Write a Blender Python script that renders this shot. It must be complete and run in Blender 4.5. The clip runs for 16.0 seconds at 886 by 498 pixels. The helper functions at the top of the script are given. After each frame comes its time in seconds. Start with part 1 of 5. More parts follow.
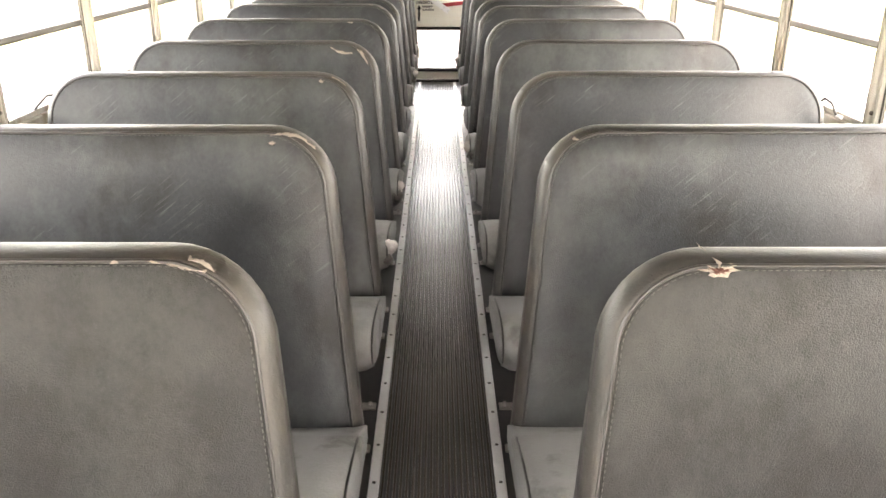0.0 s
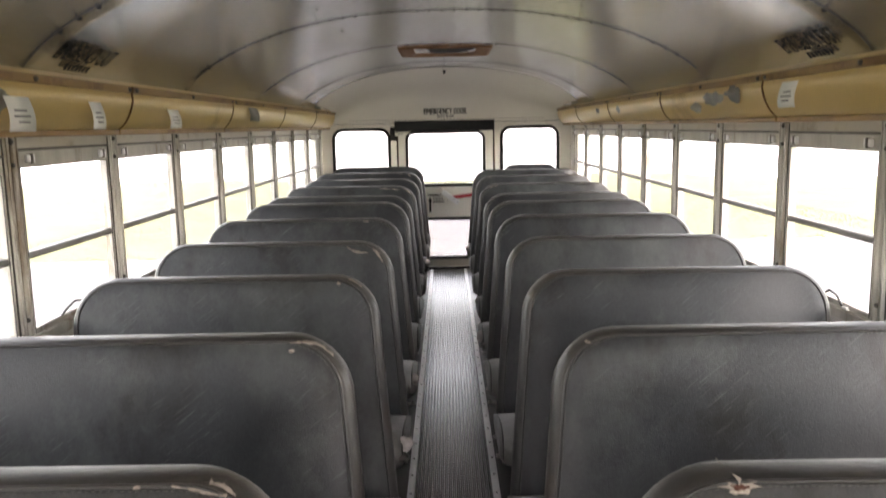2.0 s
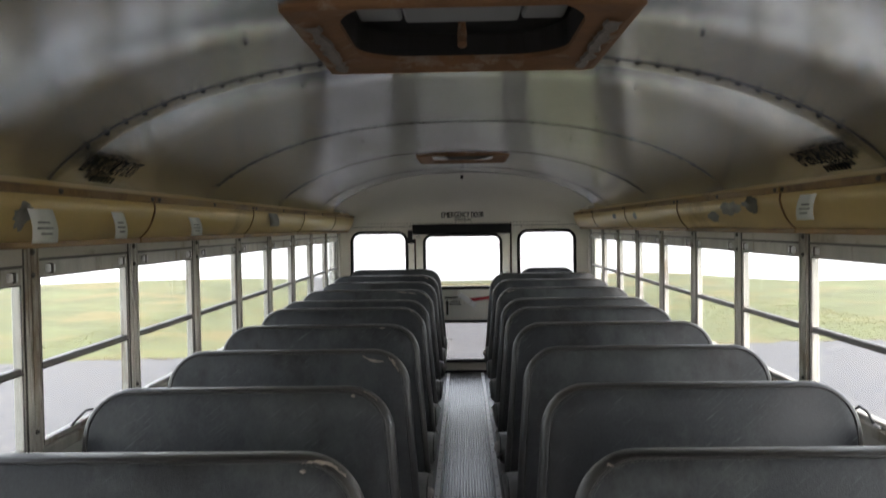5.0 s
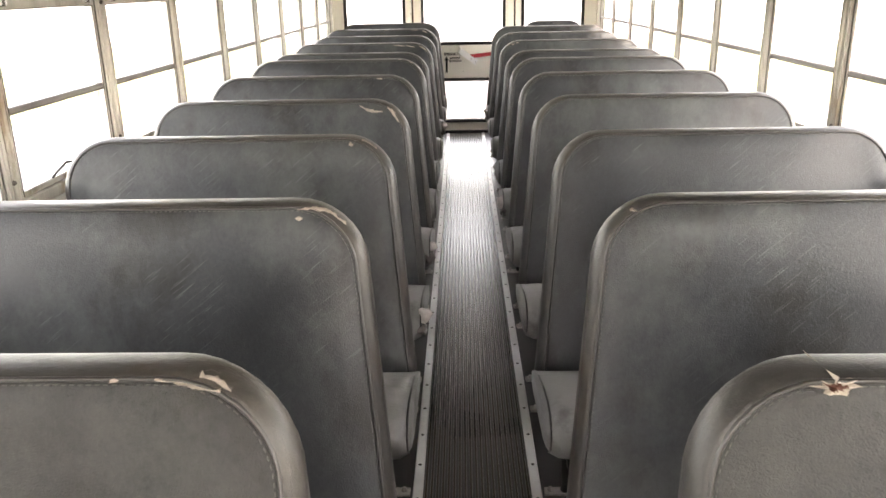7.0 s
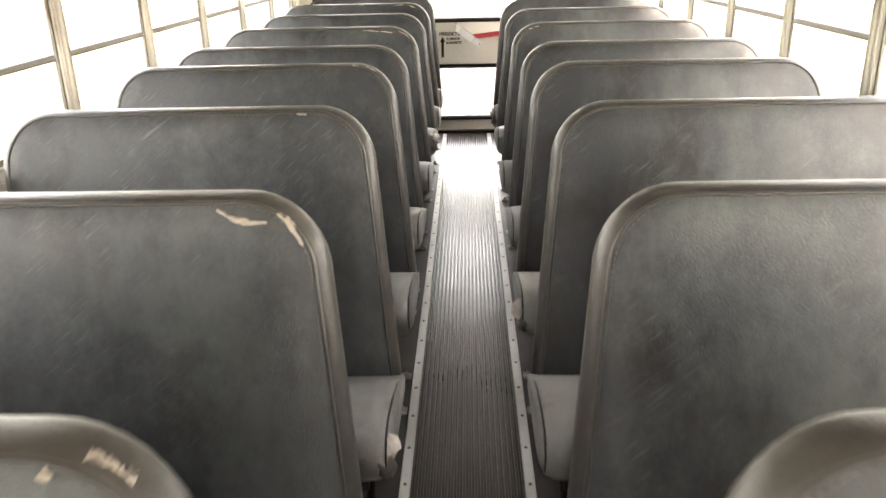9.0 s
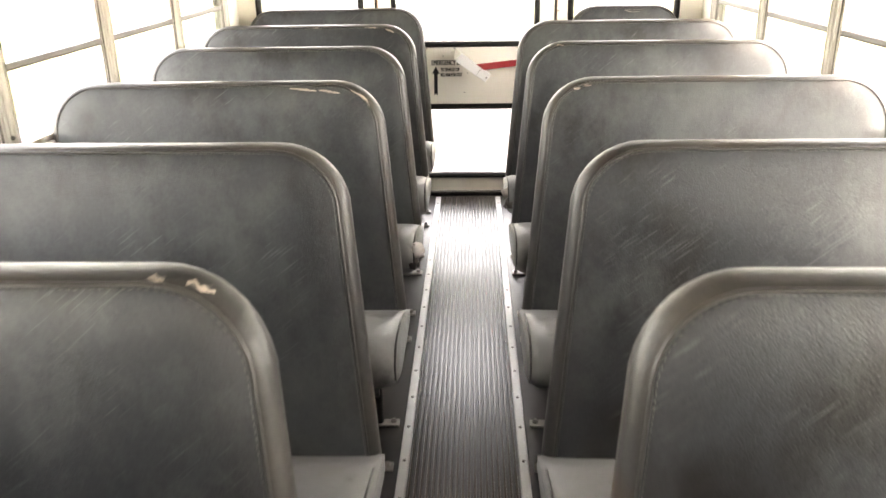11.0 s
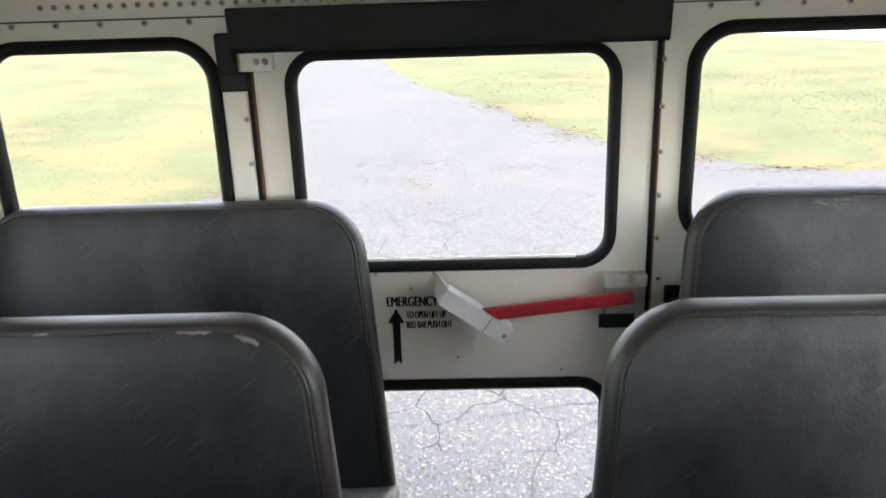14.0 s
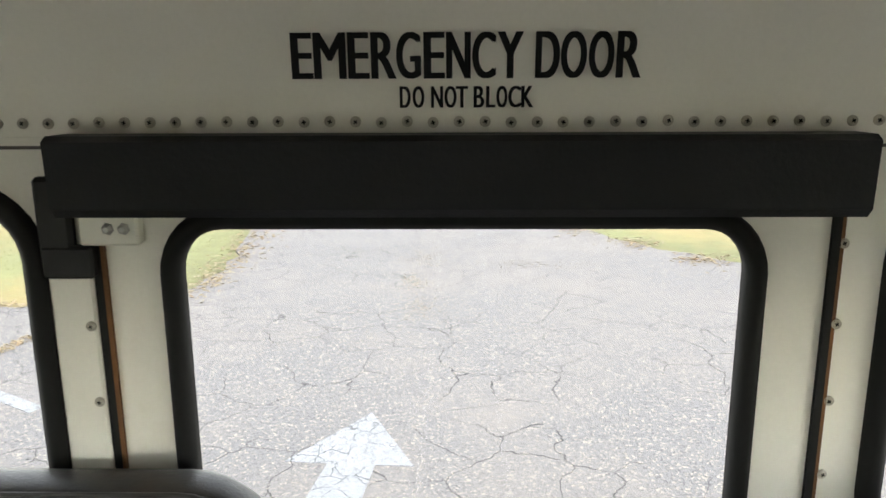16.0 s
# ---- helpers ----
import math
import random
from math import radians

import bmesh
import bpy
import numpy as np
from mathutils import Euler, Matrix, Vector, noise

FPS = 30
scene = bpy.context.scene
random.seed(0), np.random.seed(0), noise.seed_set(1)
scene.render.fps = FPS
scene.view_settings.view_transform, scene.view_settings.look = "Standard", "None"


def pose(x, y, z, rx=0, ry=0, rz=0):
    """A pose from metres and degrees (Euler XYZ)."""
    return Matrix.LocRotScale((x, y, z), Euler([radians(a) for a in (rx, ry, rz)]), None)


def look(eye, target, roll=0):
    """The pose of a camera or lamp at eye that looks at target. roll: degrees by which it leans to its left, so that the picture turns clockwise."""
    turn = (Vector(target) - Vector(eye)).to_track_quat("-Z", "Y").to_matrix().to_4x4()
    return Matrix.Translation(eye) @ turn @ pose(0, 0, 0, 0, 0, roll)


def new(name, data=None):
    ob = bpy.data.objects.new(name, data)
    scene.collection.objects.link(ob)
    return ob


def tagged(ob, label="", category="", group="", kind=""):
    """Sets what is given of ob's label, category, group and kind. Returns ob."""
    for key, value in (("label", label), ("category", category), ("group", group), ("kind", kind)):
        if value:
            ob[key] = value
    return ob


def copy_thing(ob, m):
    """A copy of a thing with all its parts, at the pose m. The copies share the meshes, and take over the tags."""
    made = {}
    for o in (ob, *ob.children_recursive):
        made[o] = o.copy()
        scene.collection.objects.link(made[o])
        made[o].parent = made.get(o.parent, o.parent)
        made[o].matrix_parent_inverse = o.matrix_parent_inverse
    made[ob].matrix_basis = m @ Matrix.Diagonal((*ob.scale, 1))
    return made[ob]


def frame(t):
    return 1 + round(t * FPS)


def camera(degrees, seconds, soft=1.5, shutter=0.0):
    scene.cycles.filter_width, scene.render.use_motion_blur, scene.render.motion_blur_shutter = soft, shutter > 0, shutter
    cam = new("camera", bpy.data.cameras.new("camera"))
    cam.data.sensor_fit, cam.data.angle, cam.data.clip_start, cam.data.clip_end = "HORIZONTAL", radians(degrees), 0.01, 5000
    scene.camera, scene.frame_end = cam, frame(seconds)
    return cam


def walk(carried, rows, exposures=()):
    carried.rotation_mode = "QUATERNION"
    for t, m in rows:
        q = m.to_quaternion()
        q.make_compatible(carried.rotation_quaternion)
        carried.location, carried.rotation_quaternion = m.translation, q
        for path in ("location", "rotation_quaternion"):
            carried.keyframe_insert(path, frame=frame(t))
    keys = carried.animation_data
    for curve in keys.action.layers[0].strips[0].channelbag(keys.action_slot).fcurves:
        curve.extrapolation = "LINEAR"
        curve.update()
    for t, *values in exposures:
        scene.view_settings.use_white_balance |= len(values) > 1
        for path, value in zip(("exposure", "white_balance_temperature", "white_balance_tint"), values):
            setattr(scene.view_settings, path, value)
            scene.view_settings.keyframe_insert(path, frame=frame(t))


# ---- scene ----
from mathutils.bvhtree import BVHTree

cam = camera(58.1, 16.0, 1.5, 0.3)
PATH = [
    (0, (0.015, 1.401, 1.32), (0.029, 3.336, 0.555), 0.1),
    (0.5, (0.017, 1.367, 1.328), (-0.029, 3.313, 0.593), -0.9),
    (1, (0.013, 1.363, 1.34), (0.008, 3.311, 0.607), -0.7),
    (1.5, (0.015, 1.372, 1.361), (0.014, 3.375, 0.802), -1.0),
    (2, (0.009, 1.377, 1.38), (-0.004, 3.434, 1.065), -1.1),
    (2.5, (0.016, 1.386, 1.41), (-0.014, 3.465, 1.343), -0.9),
    (3, (0.024, 1.393, 1.437), (-0.01, 3.467, 1.588), -0.9),
    (3.2, (0.016, 1.389, 1.429), (-0.013, 3.454, 1.671), -0.9),
    (5.3, (0.009, 1.4, 1.406), (-0.05, 3.468, 1.182), -1.0),
    (5.5, (0.01, 1.394, 1.388), (-0.049, 3.443, 1.033), -1.2),
    (6, (0.004, 1.408, 1.361), (-0.053, 3.413, 0.812), -1.3),
    (6.5, (-0.008, 1.432, 1.355), (-0.06, 3.421, 0.752), -1.1),
    (7, (-0.016, 1.572, 1.33), (-0.07, 3.546, 0.677), -1.1),
    (7.5, (0.034, 1.831, 1.321), (-0.069, 3.779, 0.599), -1.1),
    (8, (0.036, 2.245, 1.311), (-0.101, 4.179, 0.561), -2.1),
    (8.5, (0.04, 2.666, 1.304), (-0.073, 4.602, 0.555), -2.4),
    (9, (0.028, 3.142, 1.320), (-0.040, 5.011, 0.611), -1.4),
    (9.2, (0.03, 3.312, 1.320), (-0.04, 5.181, 0.608), -1.3),
    (11.3, (0.04, 5.092, 1.348), (-0.034, 6.953, 0.620), -0.9),
    (11.5, (0.038, 5.267, 1.354), (-0.035, 7.127, 0.624), -0.9),
    (12, (0.028, 5.685, 1.375), (-0.045, 7.541, 0.634), -1.0),
    (12.5, (0.049, 6.097, 1.402), (-0.027, 7.962, 0.683), -2.1),
    (13, (0.085, 6.562, 1.452), (-0.013, 8.429, 0.742), -2.3),
    (13.5, (0.055, 6.947, 1.482), (-0.036, 8.823, 0.797), -2.2),
    (14, (0.021, 7.278, 1.495), (-0.034, 9.168, 0.843), -1.9),
    (14.5, (0.054, 7.599, 1.503), (-0.076, 9.498, 0.889), -1.5),
    (15, (0.059, 7.808, 1.515), (-0.103, 9.726, 0.970), -1.5),
    (15.5, (0.019, 8.022, 1.527), (-0.084, 9.962, 1.052), -0.7),
    (16, (-0.001, 8.135, 1.526), (-0.042, 10.080, 1.059), -0.3),
]
EXPOSURES = [
    (0, 5.38, 7950, 20), (0.5, 5.37, 7950, 20), (1, 5.20, 7950, 20), (1.5, 4.77, 7700, 22), (2, 4.03, 7300, 22),
    (2.5, 3.35, 6800, 21), (3, 3.23, 6700, 20), (3.2, 3.13, 6700, 19), (5.3, 2.85, 6700, 16), (5.5, 2.95, 6700, 16),
    (6, 3.42, 6900, 17), (6.5, 4.38, 7450, 20), (7, 4.89, 7650, 21), (7.5, 5.50, 7900, 20), (8, 5.60, 7900, 20),
    (8.5, 5.50, 7950, 20), (9, 5.26, 8050, 19), (11.5, 5.46, 8050, 20), (12, 5.08, 8050, 21), (12.5, 4.67, 7850, 21),
    (13, 4.35, 7100, 19), (13.5, 4.10, 6650, 18), (14, 3.91, 6600, 15), (14.5, 3.43, 6850, 14), (15, 3.31, 6750, 13),
    (15.5, 3.24, 6950, 13), (16, 3.73, 7000, 11),
]
walk(cam, [(t, look(eye, target, roll)) for t, eye, target, roll in PATH], EXPOSURES)

# ---- world and light ----
world = bpy.data.worlds.new("overcast_sky")
scene.world = world
world.use_nodes = True
wt = world.node_tree
wbg = wt.nodes["Background"]
wsky = wt.nodes.new("ShaderNodeTexSky")
wsky.sky_type, wsky.sun_disc = "NISHITA", False
wsky.sun_elevation, wsky.sun_rotation = radians(48), radians(135)
whsv = wt.nodes.new("ShaderNodeHueSaturation")
whsv.inputs["Saturation"].default_value = 0.35
wt.links.new(wsky.outputs[0], whsv.inputs["Color"])
wt.links.new(whsv.outputs[0], wbg.inputs[0])
wbg.inputs[1].default_value = 0.15
sun = new("sun", bpy.data.lights.new("sun", "SUN"))
sun.data.energy, sun.data.angle, sun.data.color = 0.6, radians(25), (1.0, 0.96, 0.9)
sun.matrix_world = look((7, -7, 11), (0, 0, 0))


# ---- materials ----
def mat(name, base, rough=0.5, metal=0.0, spec=0.5, var=0.12, scale=6.0, grain=0.05, gscale=180.0, bump=0.15, bscale=None,
        tint=None, tmask=0.55, tscale=2.0, rvar=0.1, stretch=(1, 1, 1), island=0.0, leather=0.0, tint2=None, scratch=None):
    """A surface with broad variation, fine grain, optional stains of colour tint, and relief."""
    m = bpy.data.materials.new(name)
    m.use_nodes = True
    n, l = m.node_tree.nodes, m.node_tree.links
    b = n["Principled BSDF"]
    b.inputs["Roughness"].default_value, b.inputs["Metallic"].default_value = rough, metal
    b.inputs["Specular IOR Level"].default_value = spec
    co = n.new("ShaderNodeTexCoord")
    mp = n.new("ShaderNodeMapping")
    mp.inputs["Scale"].default_value = stretch
    off = n.new("ShaderNodeVectorMath")
    off.operation = "MULTIPLY_ADD"
    oid = n.new("ShaderNodeObjectInfo")
    l.new(oid.outputs["Random"], off.inputs[0])
    off.inputs[1].default_value = (13.0, 7.0, 5.0)
    l.new(co.outputs["Object"], off.inputs[2])
    l.new(off.outputs[0], mp.inputs[0])

    def nz(s, d=4.0, r=0.6):
        t = n.new("ShaderNodeTexNoise")
        t.inputs["Scale"].default_value, t.inputs["Detail"].default_value, t.inputs["Roughness"].default_value = s, d, r
        l.new(mp.outputs[0], t.inputs["Vector"])
        return t

    def mathn(op, a, c):
        t = n.new("ShaderNodeMath")
        t.operation = op
        for i, v in enumerate((a, c)):
            if isinstance(v, (int, float)):
                t.inputs[i].default_value = v
            else:
                l.new(v, t.inputs[i])
        return t.outputs[0]

    big, fine = nz(scale), nz(gscale, 3.0)
    v = mathn("ADD", mathn("MULTIPLY", mathn("SUBTRACT", big.outputs[0], 0.5), var * 4), 1.0)
    g = mathn("ADD", mathn("MULTIPLY", mathn("SUBTRACT", fine.outputs[0], 0.5), grain * 4), 1.0)
    f = mathn("MULTIPLY", v, g)
    if island:
        oi = n.new("ShaderNodeObjectInfo")
        f = mathn("MULTIPLY", f, mathn("ADD", mathn("MULTIPLY", oi.outputs["Random"], island), 1.0 - island / 2))
    mul = n.new("ShaderNodeVectorMath")
    mul.operation = "SCALE"
    mul.inputs[0].default_value = base
    l.new(f, mul.inputs["Scale"])
    col = mul.outputs[0]
    if tint:
        st = nz(tscale, 6.0, 0.65)
        rm = n.new("ShaderNodeMapRange")
        rm.inputs["From Min"].default_value, rm.inputs["From Max"].default_value = tmask, tmask + 0.12
        l.new(st.outputs[0], rm.inputs[0])
        mx = n.new("ShaderNodeMix")
        mx.data_type = "RGBA"
        l.new(rm.outputs[0], mx.inputs[0])
        l.new(col, mx.inputs[6])
        mx.inputs[7].default_value = (*tint, 1)
        col = mx.outputs[2]
    if tint2:
        st = nz(tscale * 0.55, 8.0, 0.75)
        rm = n.new("ShaderNodeMapRange")
        rm.inputs["From Min"].default_value, rm.inputs["From Max"].default_value = 0.47, 0.68
        l.new(st.outputs[0], rm.inputs[0])
        mx = n.new("ShaderNodeMix")
        mx.data_type = "RGBA"
        l.new(rm.outputs[0], mx.inputs[0])
        l.new(col, mx.inputs[6])
        mx.inputs[7].default_value = (*tint2, 1)
        col = mx.outputs[2]
    if scratch:
        # long fine scuffs running one way across the panel, in patches
        turn = n.new("ShaderNodeMapping")
        turn.inputs["Rotation"].default_value = (0, radians(38), 0)
        l.new(off.outputs[0], turn.inputs[0])
        thin = n.new("ShaderNodeMapping")
        thin.inputs["Scale"].default_value = (15, 15, 260)
        l.new(turn.outputs[0], thin.inputs[0])
        line = n.new("ShaderNodeTexNoise")
        line.inputs["Scale"].default_value, line.inputs["Detail"].default_value = 1.0, 2.0
        l.new(thin.outputs[0], line.inputs["Vector"])
        a = n.new("ShaderNodeMapRange")
        a.inputs["From Min"].default_value, a.inputs["From Max"].default_value = 0.60, 0.72
        l.new(line.outputs[0], a.inputs[0])
        c = n.new("ShaderNodeMapRange")
        c.inputs["From Min"].default_value, c.inputs["From Max"].default_value = 0.47, 0.62
        l.new(nz(7.0, 2.0).outputs[0], c.inputs[0])
        mx = n.new("ShaderNodeMix")
        mx.data_type = "RGBA"
        l.new(mathn("MULTIPLY", mathn("MULTIPLY", a.outputs[0], c.outputs[0]), 0.6), mx.inputs[0])
        l.new(col, mx.inputs[6])
        mx.inputs[7].default_value = (*scratch, 1)
        col = mx.outputs[2]
    l.new(col, b.inputs["Base Color"])
    l.new(mathn("ADD", mathn("MULTIPLY", mathn("SUBTRACT", big.outputs[0], 0.5), rvar * 2), rough), b.inputs["Roughness"])
    if bump:
        bn = n.new("ShaderNodeBump")
        bn.inputs["Strength"].default_value, bn.inputs["Distance"].default_value = bump, 0.002
        src = nz(bscale, 3.0, 0.55) if bscale else fine
        hgt = src.outputs[0]
        if leather:
            # wrinkled grain: cells a few millimetres wide, bent by noise, over soft puckers
            src.inputs["Distortion"].default_value = 1.6
            cell = n.new("ShaderNodeTexVoronoi")
            cell.feature, cell.inputs["Scale"].default_value = "DISTANCE_TO_EDGE", bscale * 1.1
            bend = n.new("ShaderNodeVectorMath")
            bend.operation = "MULTIPLY_ADD"
            warp = nz(45, 2.0)
            l.new(warp.outputs["Color"], bend.inputs[0])
            bend.inputs[1].default_value = (0.012, 0.012, 0.012)
            l.new(mp.outputs[0], bend.inputs[2])
            l.new(bend.outputs[0], cell.inputs["Vector"])
            soft = nz(22, 3.0)
            cl = n.new("ShaderNodeMath")
            cl.operation, cl.inputs[1].default_value = "MINIMUM", 0.22
            l.new(cell.outputs["Distance"], cl.inputs[0])
            hgt = mathn("ADD", mathn("ADD", hgt, mathn("MULTIPLY", cl.outputs[0], 1.6 * leather)), mathn("MULTIPLY", soft.outputs[0], 0.7 * leather))
        l.new(hgt, bn.inputs["Height"])
        l.new(bn.outputs[0], b.inputs["Normal"])
    return m


def cracked_mat(name, base, light, dark, speck, cscale, cwidth, cmask, patch, rough=0.9):
    """Worn aggregate surface: pale and dark stones, broad patches and a net of fine cracks."""
    m = bpy.data.materials.new(name)
    m.use_nodes = True
    n, l = m.node_tree.nodes, m.node_tree.links
    b = n["Principled BSDF"]
    b.inputs["Roughness"].default_value, b.inputs["Specular IOR Level"].default_value = rough, 0.2
    co = n.new("ShaderNodeTexCoord")

    def node(kind, vec=None, **kw):
        t = n.new(kind)
        for k, v in kw.items():
            t.inputs[k].default_value = v
        l.new(vec or co.outputs["Object"], t.inputs["Vector"])
        return t

    def ramp(src, a, c, lo=0.0, hi=1.0):
        t = n.new("ShaderNodeMapRange")
        for i, v in enumerate((a, c, lo, hi)):
            t.inputs[i + 1].default_value = v
        l.new(src, t.inputs[0])
        return t.outputs[0]

    def blend(f, a, c):
        t = n.new("ShaderNodeMix")
        t.data_type = "RGBA"
        l.new(f, t.inputs[0])
        for i, v in ((6, a), (7, c)):
            if isinstance(v, tuple):
                t.inputs[i].default_value = (*v, 1)
            else:
                l.new(v, t.inputs[i])
        return t.outputs[2]

    def times(a, c):
        t = n.new("ShaderNodeMath")
        t.operation = "MULTIPLY"
        l.new(a, t.inputs[0])
        l.new(c, t.inputs[1])
        return t.outputs[0]

    stones = node("ShaderNodeTexVoronoi", Scale=speck)
    tone = n.new("ShaderNodeSeparateColor")
    l.new(stones.outputs["Color"], tone.inputs[0])
    col = blend(ramp(tone.outputs[0], 0.78, 1.0), base, light)
    col = blend(ramp(tone.outputs[1], 0.70, 0.95), col, dark)
    broad = node("ShaderNodeTexNoise", Scale=0.55, Detail=7.0, Roughness=0.7)
    col = blend(ramp(broad.outputs[0], 0.46, 0.66, 0.0, 0.55), col, patch)
    warp = node("ShaderNodeTexNoise", Scale=cscale * 1.5, Detail=4.0)
    add = n.new("ShaderNodeVectorMath")
    add.operation = "MULTIPLY_ADD"
    l.new(warp.outputs["Color"], add.inputs[0])
    add.inputs[1].default_value = (0.55 / cscale,) * 3
    l.new(co.outputs["Object"], add.inputs[2])
    net = node("ShaderNodeTexVoronoi", add.outputs[0], Scale=cscale)
    net.feature = "DISTANCE_TO_EDGE"
    where = node("ShaderNodeTexNoise", Scale=cscale * 0.6, Detail=3.0)
    crack = times(ramp(net.outputs["Distance"], 0.0, cwidth, 1.0, 0.0), ramp(where.outputs[0], cmask, cmask + 0.06))
    col = blend(crack, col, tuple(v * 0.35 for v in dark))
    l.new(col, b.inputs["Base Color"])
    bn = n.new("ShaderNodeBump")
    bn.inputs["Strength"].default_value, bn.inputs["Distance"].default_value = 0.6, 0.004
    l.new(stones.outputs["Distance"], bn.inputs["Height"])
    l.new(bn.outputs[0], b.inputs["Normal"])
    return m


def glass_mat(name, colour, gloss=0.06, facing=0.012):
    m = bpy.data.materials.new(name)
    m.use_nodes = True
    n, l = m.node_tree.nodes, m.node_tree.links
    out = n["Material Output"]
    n.remove(n["Principled BSDF"])
    tr, gl, mx = n.new("ShaderNodeBsdfTransparent"), n.new("ShaderNodeBsdfGlossy"), n.new("ShaderNodeMixShader")
    lw, pw, fr = n.new("ShaderNodeLayerWeight"), n.new("ShaderNodeMath"), n.new("ShaderNodeMath")
    pw.operation, pw.inputs[1].default_value = "POWER", 5.0
    fr.operation, fr.inputs[1].default_value, fr.inputs[2].default_value = "MULTIPLY_ADD", 0.5, facing
    l.new(lw.outputs["Facing"], pw.inputs[0])
    l.new(pw.outputs[0], fr.inputs[0])
    tr.inputs[0].default_value = (*colour, 1)
    gl.inputs["Roughness"].default_value = gloss
    l.new(fr.outputs[0], mx.inputs[0])
    l.new(tr.outputs[0], mx.inputs[1])
    l.new(gl.outputs[0], mx.inputs[2])
    l.new(mx.outputs[0], out.inputs[0])
    return m


VINYL = mat("grey_vinyl", (0.0222, 0.0244, 0.0260), 0.42, spec=0.32, var=0.31, scale=7.5, grain=0.22, gscale=150, bump=0.34, bscale=190,
            tint=(0.0105, 0.0098, 0.0088), tmask=0.53, tscale=4.5, rvar=0.24, stretch=(1, 1, 0.7), island=0.25, leather=0.55, tint2=(0.056, 0.061, 0.058),
            scratch=(0.085, 0.088, 0.088))
VINYL_CREASED = mat("creased_grey_vinyl", (0.0125, 0.0125, 0.0118), 0.42, spec=0.26, var=0.42, scale=8, grain=0.35, gscale=150, bump=0.60, bscale=250,
                    tint=(0.0095, 0.0085, 0.0075), tmask=0.50, tscale=9, rvar=0.26, stretch=(1, 1, 0.8), leather=0.6, tint2=(0.030, 0.030, 0.0275))
VINYL_SEAT = mat("pale_cushion_vinyl", (0.19, 0.19, 0.18), 0.42, var=0.12, scale=5, grain=0.05, gscale=240, bump=0.4, bscale=110,
                 tint=(0.075, 0.070, 0.063), tmask=0.55, tscale=6, rvar=0.14, island=0.14, leather=0.5, tint2=(0.155, 0.149, 0.137))
# worn tan vinyl, with skylight on the rim also put into its colour
VINYL_EDGE = mat("worn_skylit_vinyl_edge", (0.028, 0.027, 0.0245), 0.40, spec=0.36, var=0.20, scale=6.0, grain=0.07, gscale=240, bump=0.35, bscale=130,
                 tint=(0.034, 0.025, 0.018), tmask=0.54, tscale=5.0, rvar=0.15, island=0.3, leather=0.3, tint2=(0.054, 0.047, 0.038))
PIPING = mat("vinyl_piping", (0.026, 0.0245, 0.022), 0.4, var=0.15, scale=20, bump=0.1)
THREAD = mat("pale_thread", (0.07, 0.066, 0.060), 0.7, var=0.3, scale=30, bump=0.0)
VINYL_PAD = mat("black_vinyl_pad", (0.008, 0.009, 0.011), 0.5, spec=0.25, var=0.1, bump=0.25, bscale=160)
FOAM = mat("torn_backing_fibre", (0.28, 0.24, 0.20), 0.9, var=0.2, scale=60, bump=0.6, bscale=400)
BARE_FOAM = mat("grimy_bare_foam", (0.50, 0.455, 0.42), 0.9, var=0.3, scale=40, bump=0.6, bscale=300)
FOAM_RUST = mat("exposed_rusty_core", (0.09, 0.035, 0.022), 0.9, var=0.3, scale=80, bump=0.5)
RUBBER = mat("black_floor_rubber", (0.030, 0.027, 0.025), 0.34, spec=0.8, var=0.25, scale=4, bump=0.2)
# same rubber, near-black: the shade between the ribs is in the colour
GROOVE = mat("shade_dark_rib_grooves", (0.008, 0.007, 0.006), 0.34, var=0.3, scale=5, bump=0.0)
RIBBED = mat("ribbed_aisle_rubber", (0.066, 0.055, 0.044), 0.24, spec=1.0, var=0.22, scale=3, bump=0.0)
ALU = mat("worn_aluminium", (0.80, 0.80, 0.79), 0.36, 0.35, var=0.1, scale=10, bump=0.12, rvar=0.15)
ALU_DULL = mat("dull_anodised_aluminium", (0.46, 0.44, 0.39), 0.5, 0.2, var=0.22, scale=14, bump=0.15, tint=(0.25, 0.20, 0.145), tmask=0.55, tscale=9, stretch=(1, 1, 0.25))
STEEL_DARK = mat("black_painted_steel", (0.010, 0.010, 0.010), 0.5, spec=0.3, var=0.2, bump=0.1)
SCREW = mat("zinc_screw", (0.45, 0.43, 0.40), 0.4, 0.85, var=0.2, scale=90, bump=0.05)
RIVET_DARK = mat("dark_rivet", (0.11, 0.10, 0.09), 0.5, 0.5, var=0.2, bump=0.05)
CREAM = mat("cream_painted_steel", (0.80, 0.775, 0.69), 0.38, var=0.03, scale=2.5, grain=0.02, bump=0.06, bscale=90,
            tint=(0.70, 0.665, 0.56), tmask=0.64, tscale=2.2, rvar=0.06)
HEADER = mat("grimy_cream_header", (0.50, 0.465, 0.395), 0.5, var=0.12, scale=5, bump=0.1, tint=(0.34, 0.295, 0.22), tmask=0.55, tscale=5)
WALL_PAINT = mat("cream_grey_wall_paint", (0.50, 0.49, 0.44), 0.5, var=0.08, bump=0.1)
CEIL = mat("galvanised_ceiling_panel", (0.84, 0.865, 0.90), 0.18, 0.9, var=0.08, scale=5, grain=0.10, gscale=60, bump=0.10, bscale=40,
           tint=(0.66, 0.65, 0.63), tmask=0.58, tscale=3, rvar=0.08, stretch=(1.0, 0.14, 1.0))
ceil_bsdf = CEIL.node_tree.nodes["Principled BSDF"]
